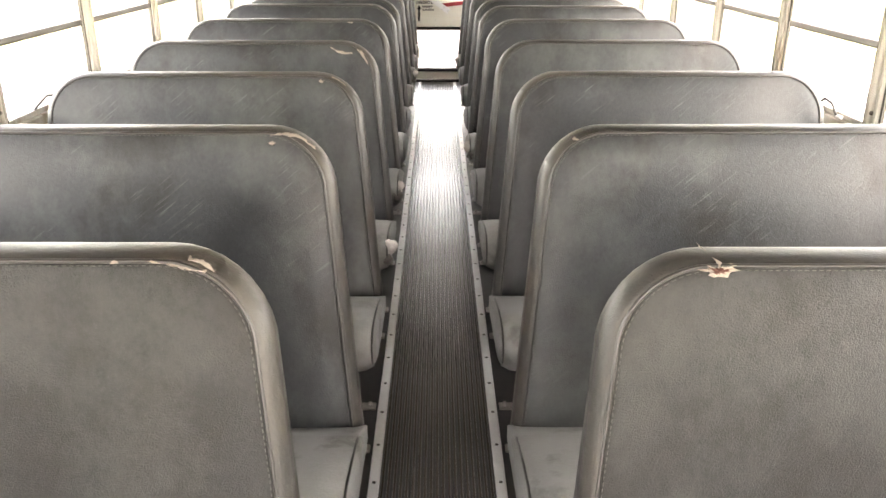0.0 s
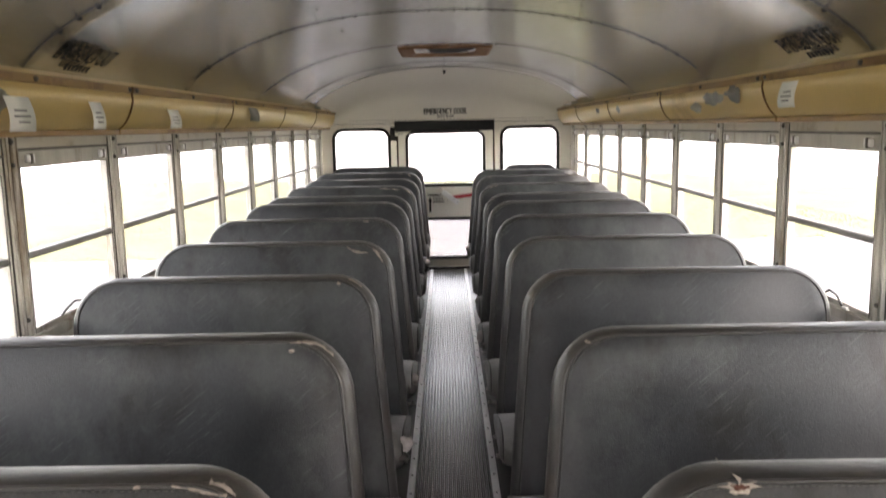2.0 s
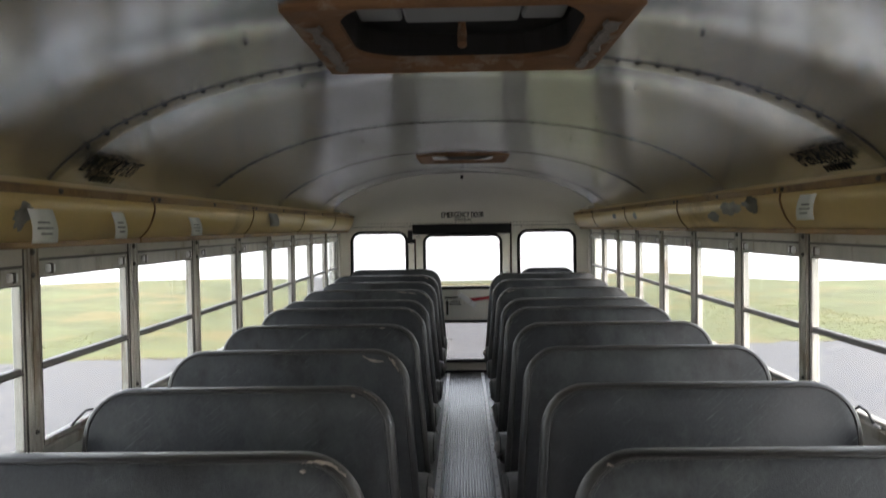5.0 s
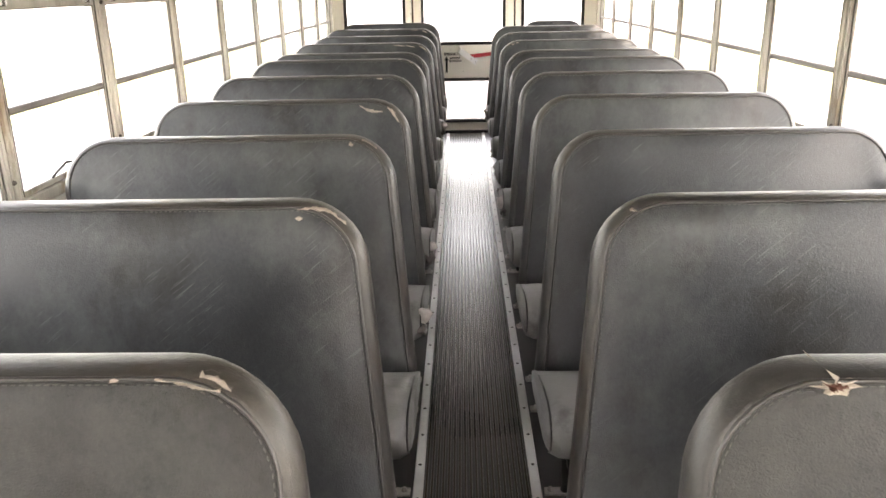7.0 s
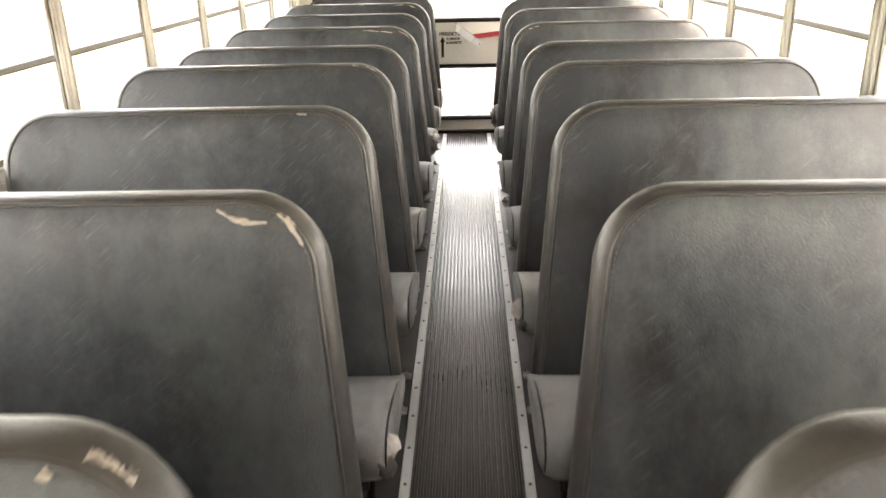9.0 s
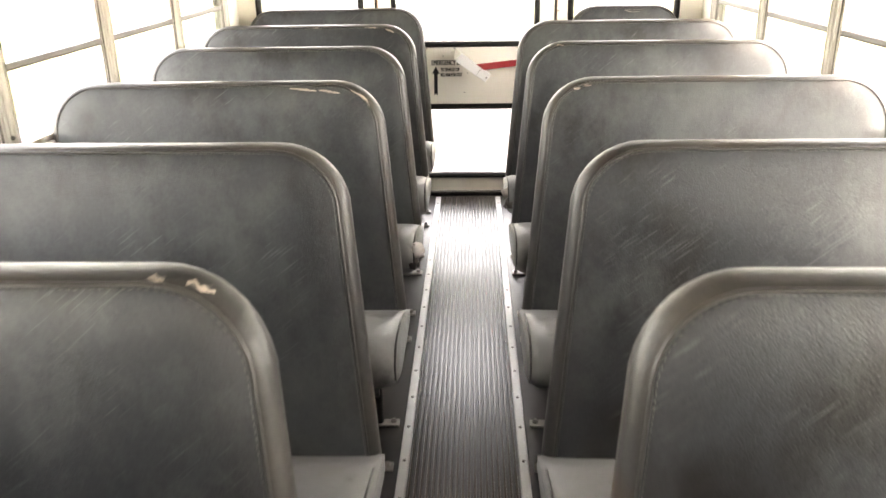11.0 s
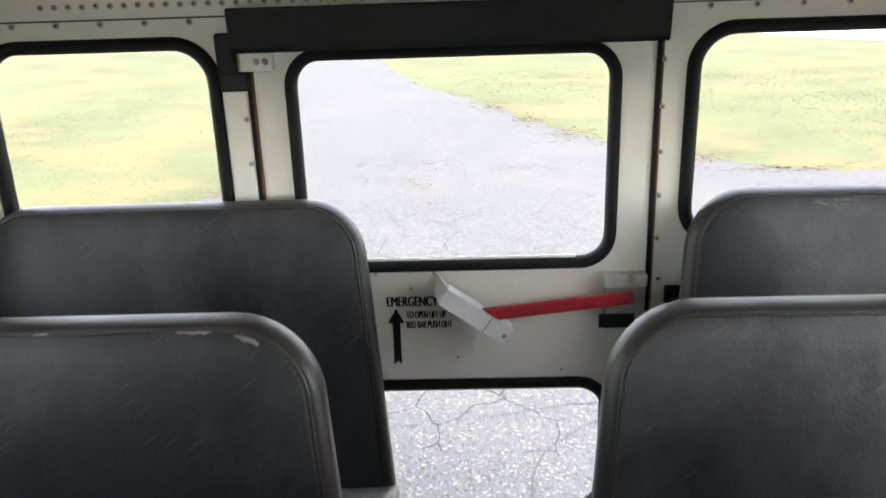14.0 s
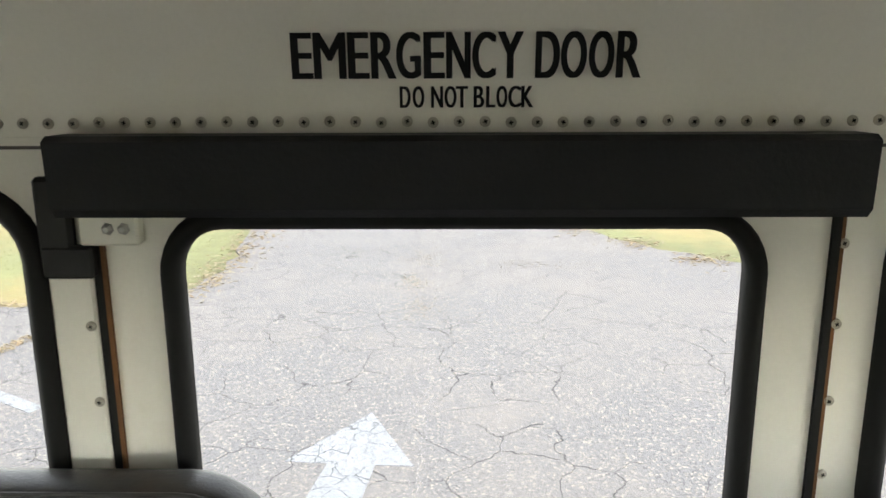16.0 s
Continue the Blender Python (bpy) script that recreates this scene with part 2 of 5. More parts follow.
ceil_bsdf.inputs["Anisotropic"].default_value, ceil_bsdf.inputs["Anisotropic Rotation"].default_value = 0.70, 0.25
ceil_tan = CEIL.node_tree.nodes.new("ShaderNodeTangent")
ceil_tan.direction_type, ceil_tan.axis = "RADIAL", "Y"
CEIL.node_tree.links.new(ceil_tan.outputs[0], ceil_bsdf.inputs["Tangent"])
DUCT = mat("yellowed_duct_cover", (0.68, 0.49, 0.20), 0.36, 0.1, var=0.09, scale=3, bump=0.08, tint=(0.40, 0.25, 0.08), tmask=0.58, tscale=2.0)
DUCT_EDGE = mat("browned_duct_edge", (0.30, 0.175, 0.06), 0.45, 0.1, var=0.2, scale=5, bump=0.1, tint=(0.17, 0.085, 0.03), tmask=0.52, tscale=4.0)
GASKET = mat("black_window_gasket", (0.008, 0.008, 0.008), 0.6, spec=0.22, var=0.2, bump=0.1)
RUST = mat("rusty_hatch_frame", (0.25, 0.125, 0.055), 0.75, var=0.25, scale=12, bump=0.4, tint=(0.38, 0.29, 0.21), tmask=0.55, tscale=9)
RUST_GAP = mat("rust_streak", (0.15, 0.068, 0.022), 0.8, var=0.4, scale=14, bump=0.3)
HATCH_GREY = mat("grey_hatch_plastic", (0.30, 0.30, 0.29), 0.5, var=0.1, bump=0.1)
# near-black that stands in for the shade inside the roof hatches
DARKVOID = mat("dark_recess_shade", (0.02, 0.018, 0.016), 0.8, var=0.2, bump=0.1)
PAPER = mat("white_paper", (0.84, 0.84, 0.82), 0.8, var=0.04, bump=0.05)
INK = mat("black_lettering", (0.010, 0.010, 0.010), 0.6, spec=0.15, var=0.1, bump=0.0)
INK_GREY = mat("faded_print", (0.30, 0.30, 0.31), 0.7, var=0.1, bump=0.0)
RED = mat("red_painted_bar", (0.36, 0.022, 0.03), 0.42, var=0.12, scale=20, bump=0.08)
LOCKGREY = mat("grey_lock_casting", (0.26, 0.27, 0.25), 0.5, 0.2, var=0.15, scale=18, bump=0.15)
ASPHALT = cracked_mat("weathered_asphalt", (0.136, 0.134, 0.136), (0.285, 0.258, 0.214), (0.088, 0.087, 0.091), 74.0, 1.8, 0.011, 0.43, (0.178, 0.165, 0.154), 0.78)
GRASS = mat("dry_autumn_grass", (0.128, 0.135, 0.057), 0.95, var=0.30, scale=0.4, grain=0.22, gscale=13, bump=0.6, bscale=16,
            tint=(0.19, 0.155, 0.065), tmask=0.50, tscale=0.35)
PAINTMARK = cracked_mat("worn_white_road_paint", (0.215, 0.228, 0.24), (0.27, 0.285, 0.30), (0.15, 0.155, 0.165), 60.0, 7.0, 0.030, 0.44, (0.20, 0.21, 0.22))
# far ground whitened: the distant glare is put into its colour
FARPALE = mat("glare_pale_far_field", (0.62, 0.62, 0.58), 0.95, var=0.08, scale=0.05, grain=0.05, gscale=2, bump=0.0)
STRAW = mat("thin_straw", (0.25, 0.22, 0.175), 0.9, var=0.3, scale=9, bump=0.1)
RAIL_GREY = mat("grey_meeting_rail", (0.17, 0.165, 0.155), 0.45, 0.4, var=0.2, scale=12, bump=0.1)
LEAFLITTER = mat("fallen_tan_leaves", (0.215, 0.175, 0.115), 0.9, var=0.4, scale=9, bump=0.2, tint=(0.22, 0.125, 0.06), tmask=0.55, tscale=6)
BLADES = mat("grass_blades", (0.19, 0.192, 0.075), 0.85, var=0.28, scale=0.8, grain=0.1, gscale=20, bump=0.0, tint=(0.29, 0.235, 0.10), tmask=0.52, tscale=0.5)
BLACKWIRE = mat("black_wire_sheath", (0.02, 0.02, 0.02), 0.4, bump=0.0)
SMUDGE = mat("grey_bare_patch", (0.30, 0.29, 0.27), 0.6, 0.3, var=0.4, scale=18, bump=0.3)
CRACK = mat("dark_crack", (0.085, 0.085, 0.085), 0.95, var=0.2, bump=0.2)
GLASS = glass_mat("window_glass", (0.90, 0.92, 0.91), 0.02)
GLASS_TINT = glass_mat("tinted_rear_glass", (0.70, 0.71, 0.705), 0.02, 0.004)


# ---- mesh helpers ----
def link(name, bm, material, parent=None, label="", smooth=False):
    me = bpy.data.meshes.new(name)
    bm.normal_update()
    bm.to_mesh(me)
    bm.free()
    if smooth:
        for p in me.polygons:
            p.use_smooth = True
    if material:
        me.materials.append(material)
    ob = new(name, me)
    if parent:
        ob.parent = parent
    if label:
        tagged(ob, label)
    return ob


def part(name, bm, material, parent, label="", smooth=False):
    return link(name, bm, material, parent, label, smooth)


def thing(name, label, category, at=None, group="", kind=""):
    ob = new(name)
    ob.empty_display_size = 0.1
    if at:
        ob.location = at
    return tagged(ob, label, category, group, kind)


def box(bm, lo, hi, bevel=0.0, segs=2):
    c = [(a + b) / 2 for a, b in zip(lo, hi)]
    s = [abs(b - a) for a, b in zip(lo, hi)]
    r = bmesh.ops.create_cube(bm, size=1, matrix=Matrix.Translation(c) @ Matrix.Diagonal((*s, 1)))
    if bevel:
        ed = {e for v in r["verts"] for e in v.link_edges}
        bmesh.ops.bevel(bm, geom=list(ed), offset=min(bevel, min(s) * 0.45), segments=segs, affect="EDGES", profile=0.5)
    return bm


def boxbm(lo, hi, bevel=0.0, segs=2):
    return box(bmesh.new(), lo, hi, bevel, segs)


def tube(bm, pts, r, n=8, closed=False):
    """A round tube along points."""
    pts = [Vector(p) for p in pts]
    k = len(pts)
    rings = []
    up = Vector((0.03, 0.02, 1))
    for i, p in enumerate(pts):
        a = pts[(i - 1) % k] if (closed or i) else p
        b = pts[(i + 1) % k] if (closed or i < k - 1) else p
        d = (b - a).normalized()
        u = d.cross(up)
        if u.length < 0.1:
            u = d.cross(Vector((1, 0.02, 0)))
        u.normalize()
        w = d.cross(u)
        rings.append([bm.verts.new(p + (u * math.cos(2 * math.pi * j / n) + w * math.sin(2 * math.pi * j / n)) * r) for j in range(n)])
    for i in range(k if closed else k - 1):
        r0, r1 = rings[i], rings[(i + 1) % k]
        for j in range(n):
            bm.faces.new((r0[j], r0[(j + 1) % n], r1[(j + 1) % n], r1[j]))
    if not closed:
        bm.faces.new(rings[0][::-1])
        bm.faces.new(rings[-1])
    return bm


def rounded(x0, x1, z0, z1, r, n=8):
    """A rounded rectangle's outline, counter-clockwise in x and z."""
    pts = []
    for cx, cz, a0 in ((x1 - r, z1 - r, 0), (x0 + r, z1 - r, 90), (x0 + r, z0 + r, 180), (x1 - r, z0 + r, 270)):
        for i in range(n + 1):
            a = radians(a0 + 90 * i / n)
            pts.append((cx + r * math.cos(a), cz + r * math.sin(a)))
    return pts


def lathe_rings(bm, rings, cap0=True, cap1=True):
    vs = [[bm.verts.new(p) for p in r] for r in rings]
    n = len(vs[0])
    for a, b in zip(vs, vs[1:]):
        for j in range(n):
            bm.faces.new((a[j], a[(j + 1) % n], b[(j + 1) % n], b[j]))
    if cap0:
        bm.faces.new(vs[0][::-1])
    if cap1:
        bm.faces.new(vs[-1])
    return bm


def dome(bm, p, axis, r, h, n=8):
    """A low round rivet head at p, standing out along axis."""
    axis = Vector(axis).normalized()
    u = axis.orthogonal().normalized()
    w = axis.cross(u)
    rings = []
    for k, (rr, hh) in enumerate(((1, 0), (0.85, 0.6), (0.45, 1.0))):
        rings.append([bm.verts.new(Vector(p) + (u * math.cos(2 * math.pi * j / n) + w * math.sin(2 * math.pi * j / n)) * r * rr + axis * h * hh) for j in range(n)])
    for a, b in zip(rings, rings[1:]):
        for j in range(n):
            bm.faces.new((a[j], a[(j + 1) % n], b[(j + 1) % n], b[j]))
    bm.faces.new(rings[-1])
    return bm


def letter_mesh(body):
    cu = bpy.data.curves.new("lettering", "FONT")
    cu.body, cu.size, cu.extrude, cu.offset = body, 1.0, 0.0, 0.0
    tmp = new("lettering", cu)
    me = bpy.data.meshes.new_from_object(tmp.evaluated_get(bpy.context.evaluated_depsgraph_get()))
    bpy.data.objects.remove(tmp)
    return [tuple(v.co) for v in me.vertices], [tuple(p.vertices) for p in me.polygons]


def text(name, body, x0, x1, z0, z1, y, material, parent, bold_by=0.03, spans=None):
    """Flat lettering that faces the front of the bus, fitted to a box in x and z; spans: each letter's own share of the width."""
    co, fs = [], []
    for word, (a, b) in [(body, (0.0, 1.0))] if spans is None else zip(body.replace(" ", ""), spans):
        vs, pol = letter_mesh(word)
        xs, ys = [v[0] for v in vs], [v[1] for v in vs]
        a, b = x0 + (x1 - x0) * a, x0 + (x1 - x0) * b
        fs += [tuple(i + len(co) for i in f) for f in pol]
        co += [(a + (v[0] - min(xs)) / (max(xs) - min(xs)) * (b - a), y, z0 + (v[1] - min(ys)) / (max(ys) - min(ys)) * (z1 - z0)) for v in vs]
    # bold strokes: copies side by side, a hair apart in depth
    shift = (z1 - z0) * bold_by
    bold = bpy.data.meshes.new(name)
    bold.from_pydata([(x + k * shift, y_ - abs(k) * 0.0002 - k * 0.0001, z) for k in (-1, 0, 1) for x, y_, z in co], [],
                     [tuple(i + m * len(co) for i in f) for m in range(3) for f in fs])
    bold.materials.append(material)
    ob = new(name, bold)
    ob.parent = parent
    return ob


# ---- plan of the bus ----
XC = 0.014            # middle of the aisle
HALF = 1.195           # half of the inner width at the windows
REAR = 9.108           # inner face of the rear wall
FRONT = -1.30
GROUND = -0.95
SILL, HEAD = 0.822, 1.312
PITCH = 0.661
PILLARS = [4.175 + PITCH * i for i in range(-7, 8)]    # middles of the window posts
SIDE = ((-1, "left"), (1, "right"))


def ceiling_z(x):
    u = min(abs(x - XC) / 1.11, 1.0)
    return 1.534 + 0.332 * (1 - u ** 2.35) ** 0.72


def cap_z(x, y):
    """Height of the lining, with the rounded rear cap."""
    z = ceiling_z(x)
    if y > 7.75:
        k = min((y - 7.75) / (REAR - 7.75), 1.0)
        z = 1.43 + (z - 1.43) * max(1 - k ** 4.0, 0.0) ** 0.3
    return z


# floor, aisle covering and trim
tagged(link("floor", boxbm((-1.25, FRONT, -0.08), (1.28, REAR + 0.04, 0.0)), RUBBER), "black rubber sheet floor of the bus, dusty", "floor", kind="structure")
bm = bmesh.new()
prof, ribs = [], 19
w = 0.296
for i in range(ribs):
    a = XC - w / 2 + w * i / ribs
    p = w / ribs
    prof += [(a + p * 0.18, 0.003), (a + p * 0.26, 0.0075), (a + p * 0.63, 0.0075), (a + p * 0.71, 0.003)]
va = [bm.verts.new((x, FRONT + 0.3, z)) for x, z in prof]
vb = [bm.verts.new((x, 9.04, z)) for x, z in prof]
for i in range(len(prof) - 1):
    bm.faces.new((va[i], va[i + 1], vb[i + 1], vb[i]))
# rib tops keep the rubber colour; sides and grooves get the painted shade
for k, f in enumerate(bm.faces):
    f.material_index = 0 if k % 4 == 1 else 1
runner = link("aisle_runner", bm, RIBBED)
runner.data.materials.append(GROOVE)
tagged(runner, "ribbed dark rubber aisle runner, scuffed and dusty", "floor", kind="structure")
screw_bm = bmesh.new()
dome(screw_bm, (0, 0, 0), (0, 0, 1), 0.0055, 0.0025, 8)
screw_me = bpy.data.meshes.new("screw")
screw_bm.to_mesh(screw_me)
screw_bm.free()
screw_me.materials.append(RIVET_DARK)
for s, sn in SIDE:
    x = XC + s * 0.163
    t = tagged(link("aisle_trim", boxbm((x - 0.014, FRONT + 0.3, 0.0), (x + 0.014, 9.04, 0.0095), 0.003, 1), ALU),
               "worn aluminium edge strip screwed along the aisle", "trim", kind="structure")
    y = 2.6
    while y < 9.0:
        o = new("screw", screw_me)
        o.parent = t
        o.location = (x, y, 0.0093)
        y += 0.162

tagged(link("underbody", boxbm((-1.12, FRONT, GROUND + 0.002), (1.15, REAR - 0.05, -0.081)), STEEL_DARK), "plain dark underbody of the bus", "underbody", kind="structure")

# side walls, window posts, panes
for s, sn in SIDE:
    x0, x1 = XC + s * HALF, XC + s * (HALF + 0.05)
    lo, hi = min(x0, x1), max(x0, x1)
    wl = tagged(link("wall_" + sn, boxbm((lo, FRONT, 0.0), (hi, REAR, SILL - 0.03)), WALL_PAINT), "grey-cream steel side wall below the windows", "wall", kind="structure")
    b = boxbm((lo, FRONT, HEAD + 0.03), (hi, REAR, 1.61))
    part("header_panel", b, WALL_PAINT, wl, "dull metal header above the windows")
    part("rear_corner_panel", boxbm((lo, 8.70, SILL - 0.03), (hi, REAR, HEAD + 0.03)), CREAM, wl, "cream painted rear corner panel")
    part("front_panel", boxbm((lo, FRONT, SILL - 0.03), (hi, PILLARS[0], HEAD + 0.03)), WALL_PAINT, wl)
    part("sill_rail", boxbm((XC + s * (HALF - 0.012) - 0.02, FRONT, SILL - 0.035), (XC + s * (HALF - 0.012) + 0.02, 8.70, SILL), 0.004, 1), ALU_DULL, wl, "dull aluminium window sill rail")
    part("seat_rail", boxbm((XC + s * (HALF - 0.02) - 0.018, FRONT, 0.30), (XC + s * (HALF - 0.02) + 0.018, 8.9, 0.34), 0.004, 1), STEEL_DARK, wl)
    xi, xo = XC + s * (HALF - 0.03), XC + s * (HALF + 0.006)
    for y in PILLARS:
        bm = bmesh.new()
        for ya, yb in ((y - 0.031, y - 0.0045), (y + 0.0045, y + 0.031)):
            box(bm, (min(xi, xo), ya, SILL - 0.02), (max(xi, xo), yb, 1.395), 0.004, 1)
            yl, yr = (ya + 0.004, ya + 0.007) if ya < y - 0.01 else (yb - 0.007, yb - 0.004)
            box(bm, (min(xi - s * 0.004, xi), yl, SILL - 0.02), (max(xi - s * 0.004, xi), yr, 1.395))
        post = part("window_post", bm, ALU_DULL, wl, "dull stained aluminium window post")
        xg = XC + s * (HALF - 0.018)
        part("groove", boxbm((min(xg, xo), y - 0.0045, SILL - 0.02), (max(xg, xo), y + 0.0045, 1.395)), INK, post, "dark joint down the post")
        bm = bmesh.new()
        for z, r in ((0.875, 0.007), (1.300, 0.008), (1.362, 0.009)):
            dome(bm, (xi, y, z), (-s, 0, 0), r, 0.007, 8)
        for dy in (-0.0335, 0.0310):
            box(bm, (min(xi + s * 0.004, xo), y + dy, SILL), (max(xi + s * 0.004, xo), y + dy + 0.0025, 1.37))
        part("bolts_and_seals", bm, RIVET_DARK, post)
    for y, yn in zip(PILLARS, PILLARS[1:]):
        win = thing("window", "two-part sliding bus window in a dull aluminium frame", "window", group="side windows", kind="structure")
        a, b = y + 0.033, yn - 0.033
        xm = XC + s * (HALF - 0.010)
        top = HEAD + 0.028 - (0.016 if y < 3.0 else 0.0)      # the front sashes have slid down a little
        fr = bmesh.new()
        box(fr, (xm - 0.013, a, SILL), (xm + 0.013, a + 0.016, top), 0.003, 1)
        box(fr, (xm - 0.013, b - 0.016, SILL), (xm + 0.013, b, top), 0.003, 1)
        box(fr, (xm - 0.013, a + 0.016, SILL), (xm + 0.013, b - 0.016, SILL + 0.018), 0.003, 1)
        box(fr, (xm - 0.013, a + 0.016, top - 0.050), (xm + 0.013, b - 0.016, top), 0.003, 1)
        part("frame", fr, ALU_DULL, win)
        gv = bmesh.new()
        xs_ = xm - s * 0.0135
        box(gv, (xs_ - 0.002, a, top - 0.004), (xs_ + 0.002, b, top + 0.004))
        box(gv, (xs_ - 0.0015, a + 0.016, top - 0.0505), (xs_ + 0.0015, b - 0.016, top - 0.0475))
        for yy in (a + 0.0145, b - 0.0165):
            box(gv, (xs_ - 0.0012, yy, SILL + 0.004), (xs_ + 0.0012, yy + 0.002, top - 0.05))
        part("seal", gv, RIVET_DARK, win, "dark rubber glazing seals")
        part("header_strip", boxbm((xm - 0.012, a, top + 0.004), (xm + 0.012, b, 1.395)), HEADER, win, "grimy cream strip above the sash")
        rail = part("meeting_rail", boxbm((xm - 0.012, a + 0.016, 1.039), (xm + 0.012, b - 0.016, 1.056), 0.003, 1), RAIL_GREY, win)
        part("rail_seal", boxbm((xs_ - 0.001, a + 0.016, 1.0375), (xs_ + 0.003, b - 0.016, 1.0425)), RIVET_DARK, rail)
        for yy in (a + 0.062, b - 0.062):
            lt = bmesh.new()
            box(lt, (xs_ - s * 0.006 - 0.006, yy - 0.020, top - 0.038), (xs_ - s * 0.006 + 0.006, yy + 0.020, top - 0.014), 0.003, 1)
            latch = part("latch", lt, ALU, win, "pale spring latch")
            part("latch_slot", boxbm((xs_ - s * 0.009 - 0.005, yy - 0.006, top - 0.040), (xs_ - s * 0.009 + 0.005, yy + 0.004, top - 0.012)), RIVET_DARK, latch)
        for z0, z1, dx in ((SILL + 0.018, 1.039, 0.004), (1.056, top - 0.05, -0.004)):
            p = part("pane", boxbm((xm + dx - 0.002, a + 0.016, z0), (xm + dx + 0.002, b - 0.016, z1)), GLASS, win)
            p.visible_shadow = False

# front bulkhead, far behind the walk, with its windscreen opening
bm = bmesh.new()
box(bm, (-1.28, FRONT - 0.08, -0.08), (1.3, FRONT, 0.72))
box(bm, (-1.28, FRONT - 0.08, 1.62), (1.3, FRONT, 2.0))
box(bm, (-1.28, FRONT - 0.08, 0.72), (-1.14, FRONT, 1.62))
box(bm, (1.16, FRONT - 0.08, 0.72), (1.3, FRONT, 1.62))
box(bm, (-0.03, FRONT - 0.07, 0.72), (0.05, FRONT - 0.01, 1.62))
tagged(link("wall_front", bm, WALL_PAINT), "plain front bulkhead below and above the windscreen opening", "wall", kind="structure")

# heater duct covers along the roof edge
def duct_out(k):
    """How far out the duct face stands, from its lower lip (0) to its top (1)."""
    k = max(0.0, min(1.0, k))
    return 1.160 - 0.122 * math.sin(k * math.pi / 2) ** 0.32 + 0.012 * max(0.0, k - 0.75) * 4


for s, sn in SIDE:
    joints = [4.06 + 1.27 * i for i in range(-4, 4)] + [8.95]
    du = thing("duct_cover", "yellowed enamelled duct cover along the roof edge", "duct", kind="structure")
    for a, b in zip(joints, joints[1:]):
        bm = bmesh.new()
        prof = []
        for i in range(19):
            k = (i / 18) ** 1.7
            prof.append((XC + s * duct_out(k), 1.378 + 0.150 * k))
        prof = [(XC + s * 1.19, 1.376)] + prof + [(XC + s * 1.10, 1.552)]
        va = [bm.verts.new((x, a + 0.003, z)) for x, z in prof]
        vb = [bm.verts.new((x, b - 0.003, z)) for x, z in prof]
        for i in range(len(prof) - 1):
            bm.faces.new((va[i], va[i + 1], vb[i + 1], vb[i]) if s < 0 else (va[i + 1], va[i], vb[i], vb[i + 1]))
        p = part("panel", bm, DUCT, du, smooth=True)
        bm = bmesh.new()
        for za, zb, e in ((1.508, 1.532, 0.006), (1.374, 1.392, 0.004)):
            ka, kb = (za - 1.378) / 0.150, (zb - 1.378) / 0.150
            xo = min(duct_out(k) for k in (ka, kb)) - e
            box(bm, (min(XC + s * xo, XC + s * (xo + 0.03)), a + 0.004, za), (max(XC + s * xo, XC + s * (xo + 0.03)), b - 0.004, zb), 0.004, 2)
        part("edge_flange", bm, DUCT_EDGE, p, "rolled enamel edge flange")
        bm = bmesh.new()
        for yy in (a + 0.03, (a + b) / 2, b - 0.03):
            dome(bm, (XC + s * 1.038, yy, 1.519), (-s, 0, 0.2), 0.008, 0.008, 8)
        part("screw", bm, RIVET_DARK, p)
    for y in joints[1:-1]:
        bm = bmesh.new()
        rows_ = []
        for i in range(17):
            k = (i / 16) ** 1.7
            xo = duct_out(k)
            rows_.append([bm.verts.new((XC + s * (xo + e), y + dy, 1.378 + 0.150 * k)) for dy, e in ((-0.005, 0.004), (-0.004, -0.004), (0.004, -0.004), (0.005, 0.004))])
        for ra, rb in zip(rows_, rows_[1:]):
            for k in range(3):
                bm.faces.new((ra[k], ra[k + 1], rb[k + 1], rb[k]))
        bmesh.ops.recalc_face_normals(bm, faces=list(bm.faces))
        part("joint_strip", bm, RUST_GAP, du, "rust-brown joint strip")

# ceiling lining with its seams and rivets, and the rounded rear cap
bm = bmesh.new()
SEAMS = [3.49 + 1.322 * i for i in range(-3, 4)]
HX0, HX1, HY0, HY1 = -0.348, 0.374, 2.955, 3.635
xs = [XC + 1.11 * math.sin(math.pi / 2 * (i / 36 - 1)) for i in range(73)]
ys = [FRONT]
for y in SEAMS:
    ys += [y - 0.004, y]
ys = sorted(ys + [HY0 + 0.03, HY1 - 0.03] + [7.75 + 0.36 * i / 12 for i in range(13)])
grid = {}
for j, y in enumerate(ys):
    for i, x in enumerate(xs):
        lift = 0.0
        if y < 7.9:
            for q in SEAMS:
                if q - 0.0045 <= y < q - 0.001:
                    lift = 0.004
        grid[i, j] = bm.verts.new((x, y, cap_z(x, y) - lift))
for j in range(len(ys) - 1):
    for i in range(len(xs) - 1):
        cx, cy = (xs[i] + xs[i + 1]) / 2, (ys[j] + ys[j + 1]) / 2
        if HX0 + 0.04 < cx < HX1 - 0.04 and HY0 + 0.02 < cy < HY1 - 0.02:
            continue
        bm.faces.new((grid[i, j], grid[i, j + 1], grid[i + 1, j + 1], grid[i + 1, j]))
ceil = tagged(link("ceiling", bm, CEIL, smooth=True), "curved galvanised steel ceiling lining with riveted seams", "ceiling", kind="structure")
bm = bmesh.new()
for q in SEAMS[1:]:
    x = -1.0
    while x < 1.0:
        if not (HX0 - 0.01 < x < HX1 + 0.01 and HY0 < q < HY1 + 0.05):
            slope = (ceiling_z(XC + x + 0.01) - ceiling_z(XC + x - 0.01)) / 0.02
            dome(bm, (XC + x, q + 0.014, ceiling_z(XC + x) - 0.001), (slope, 0, -1), 0.0085, 0.0065, 6)
        x += 0.052
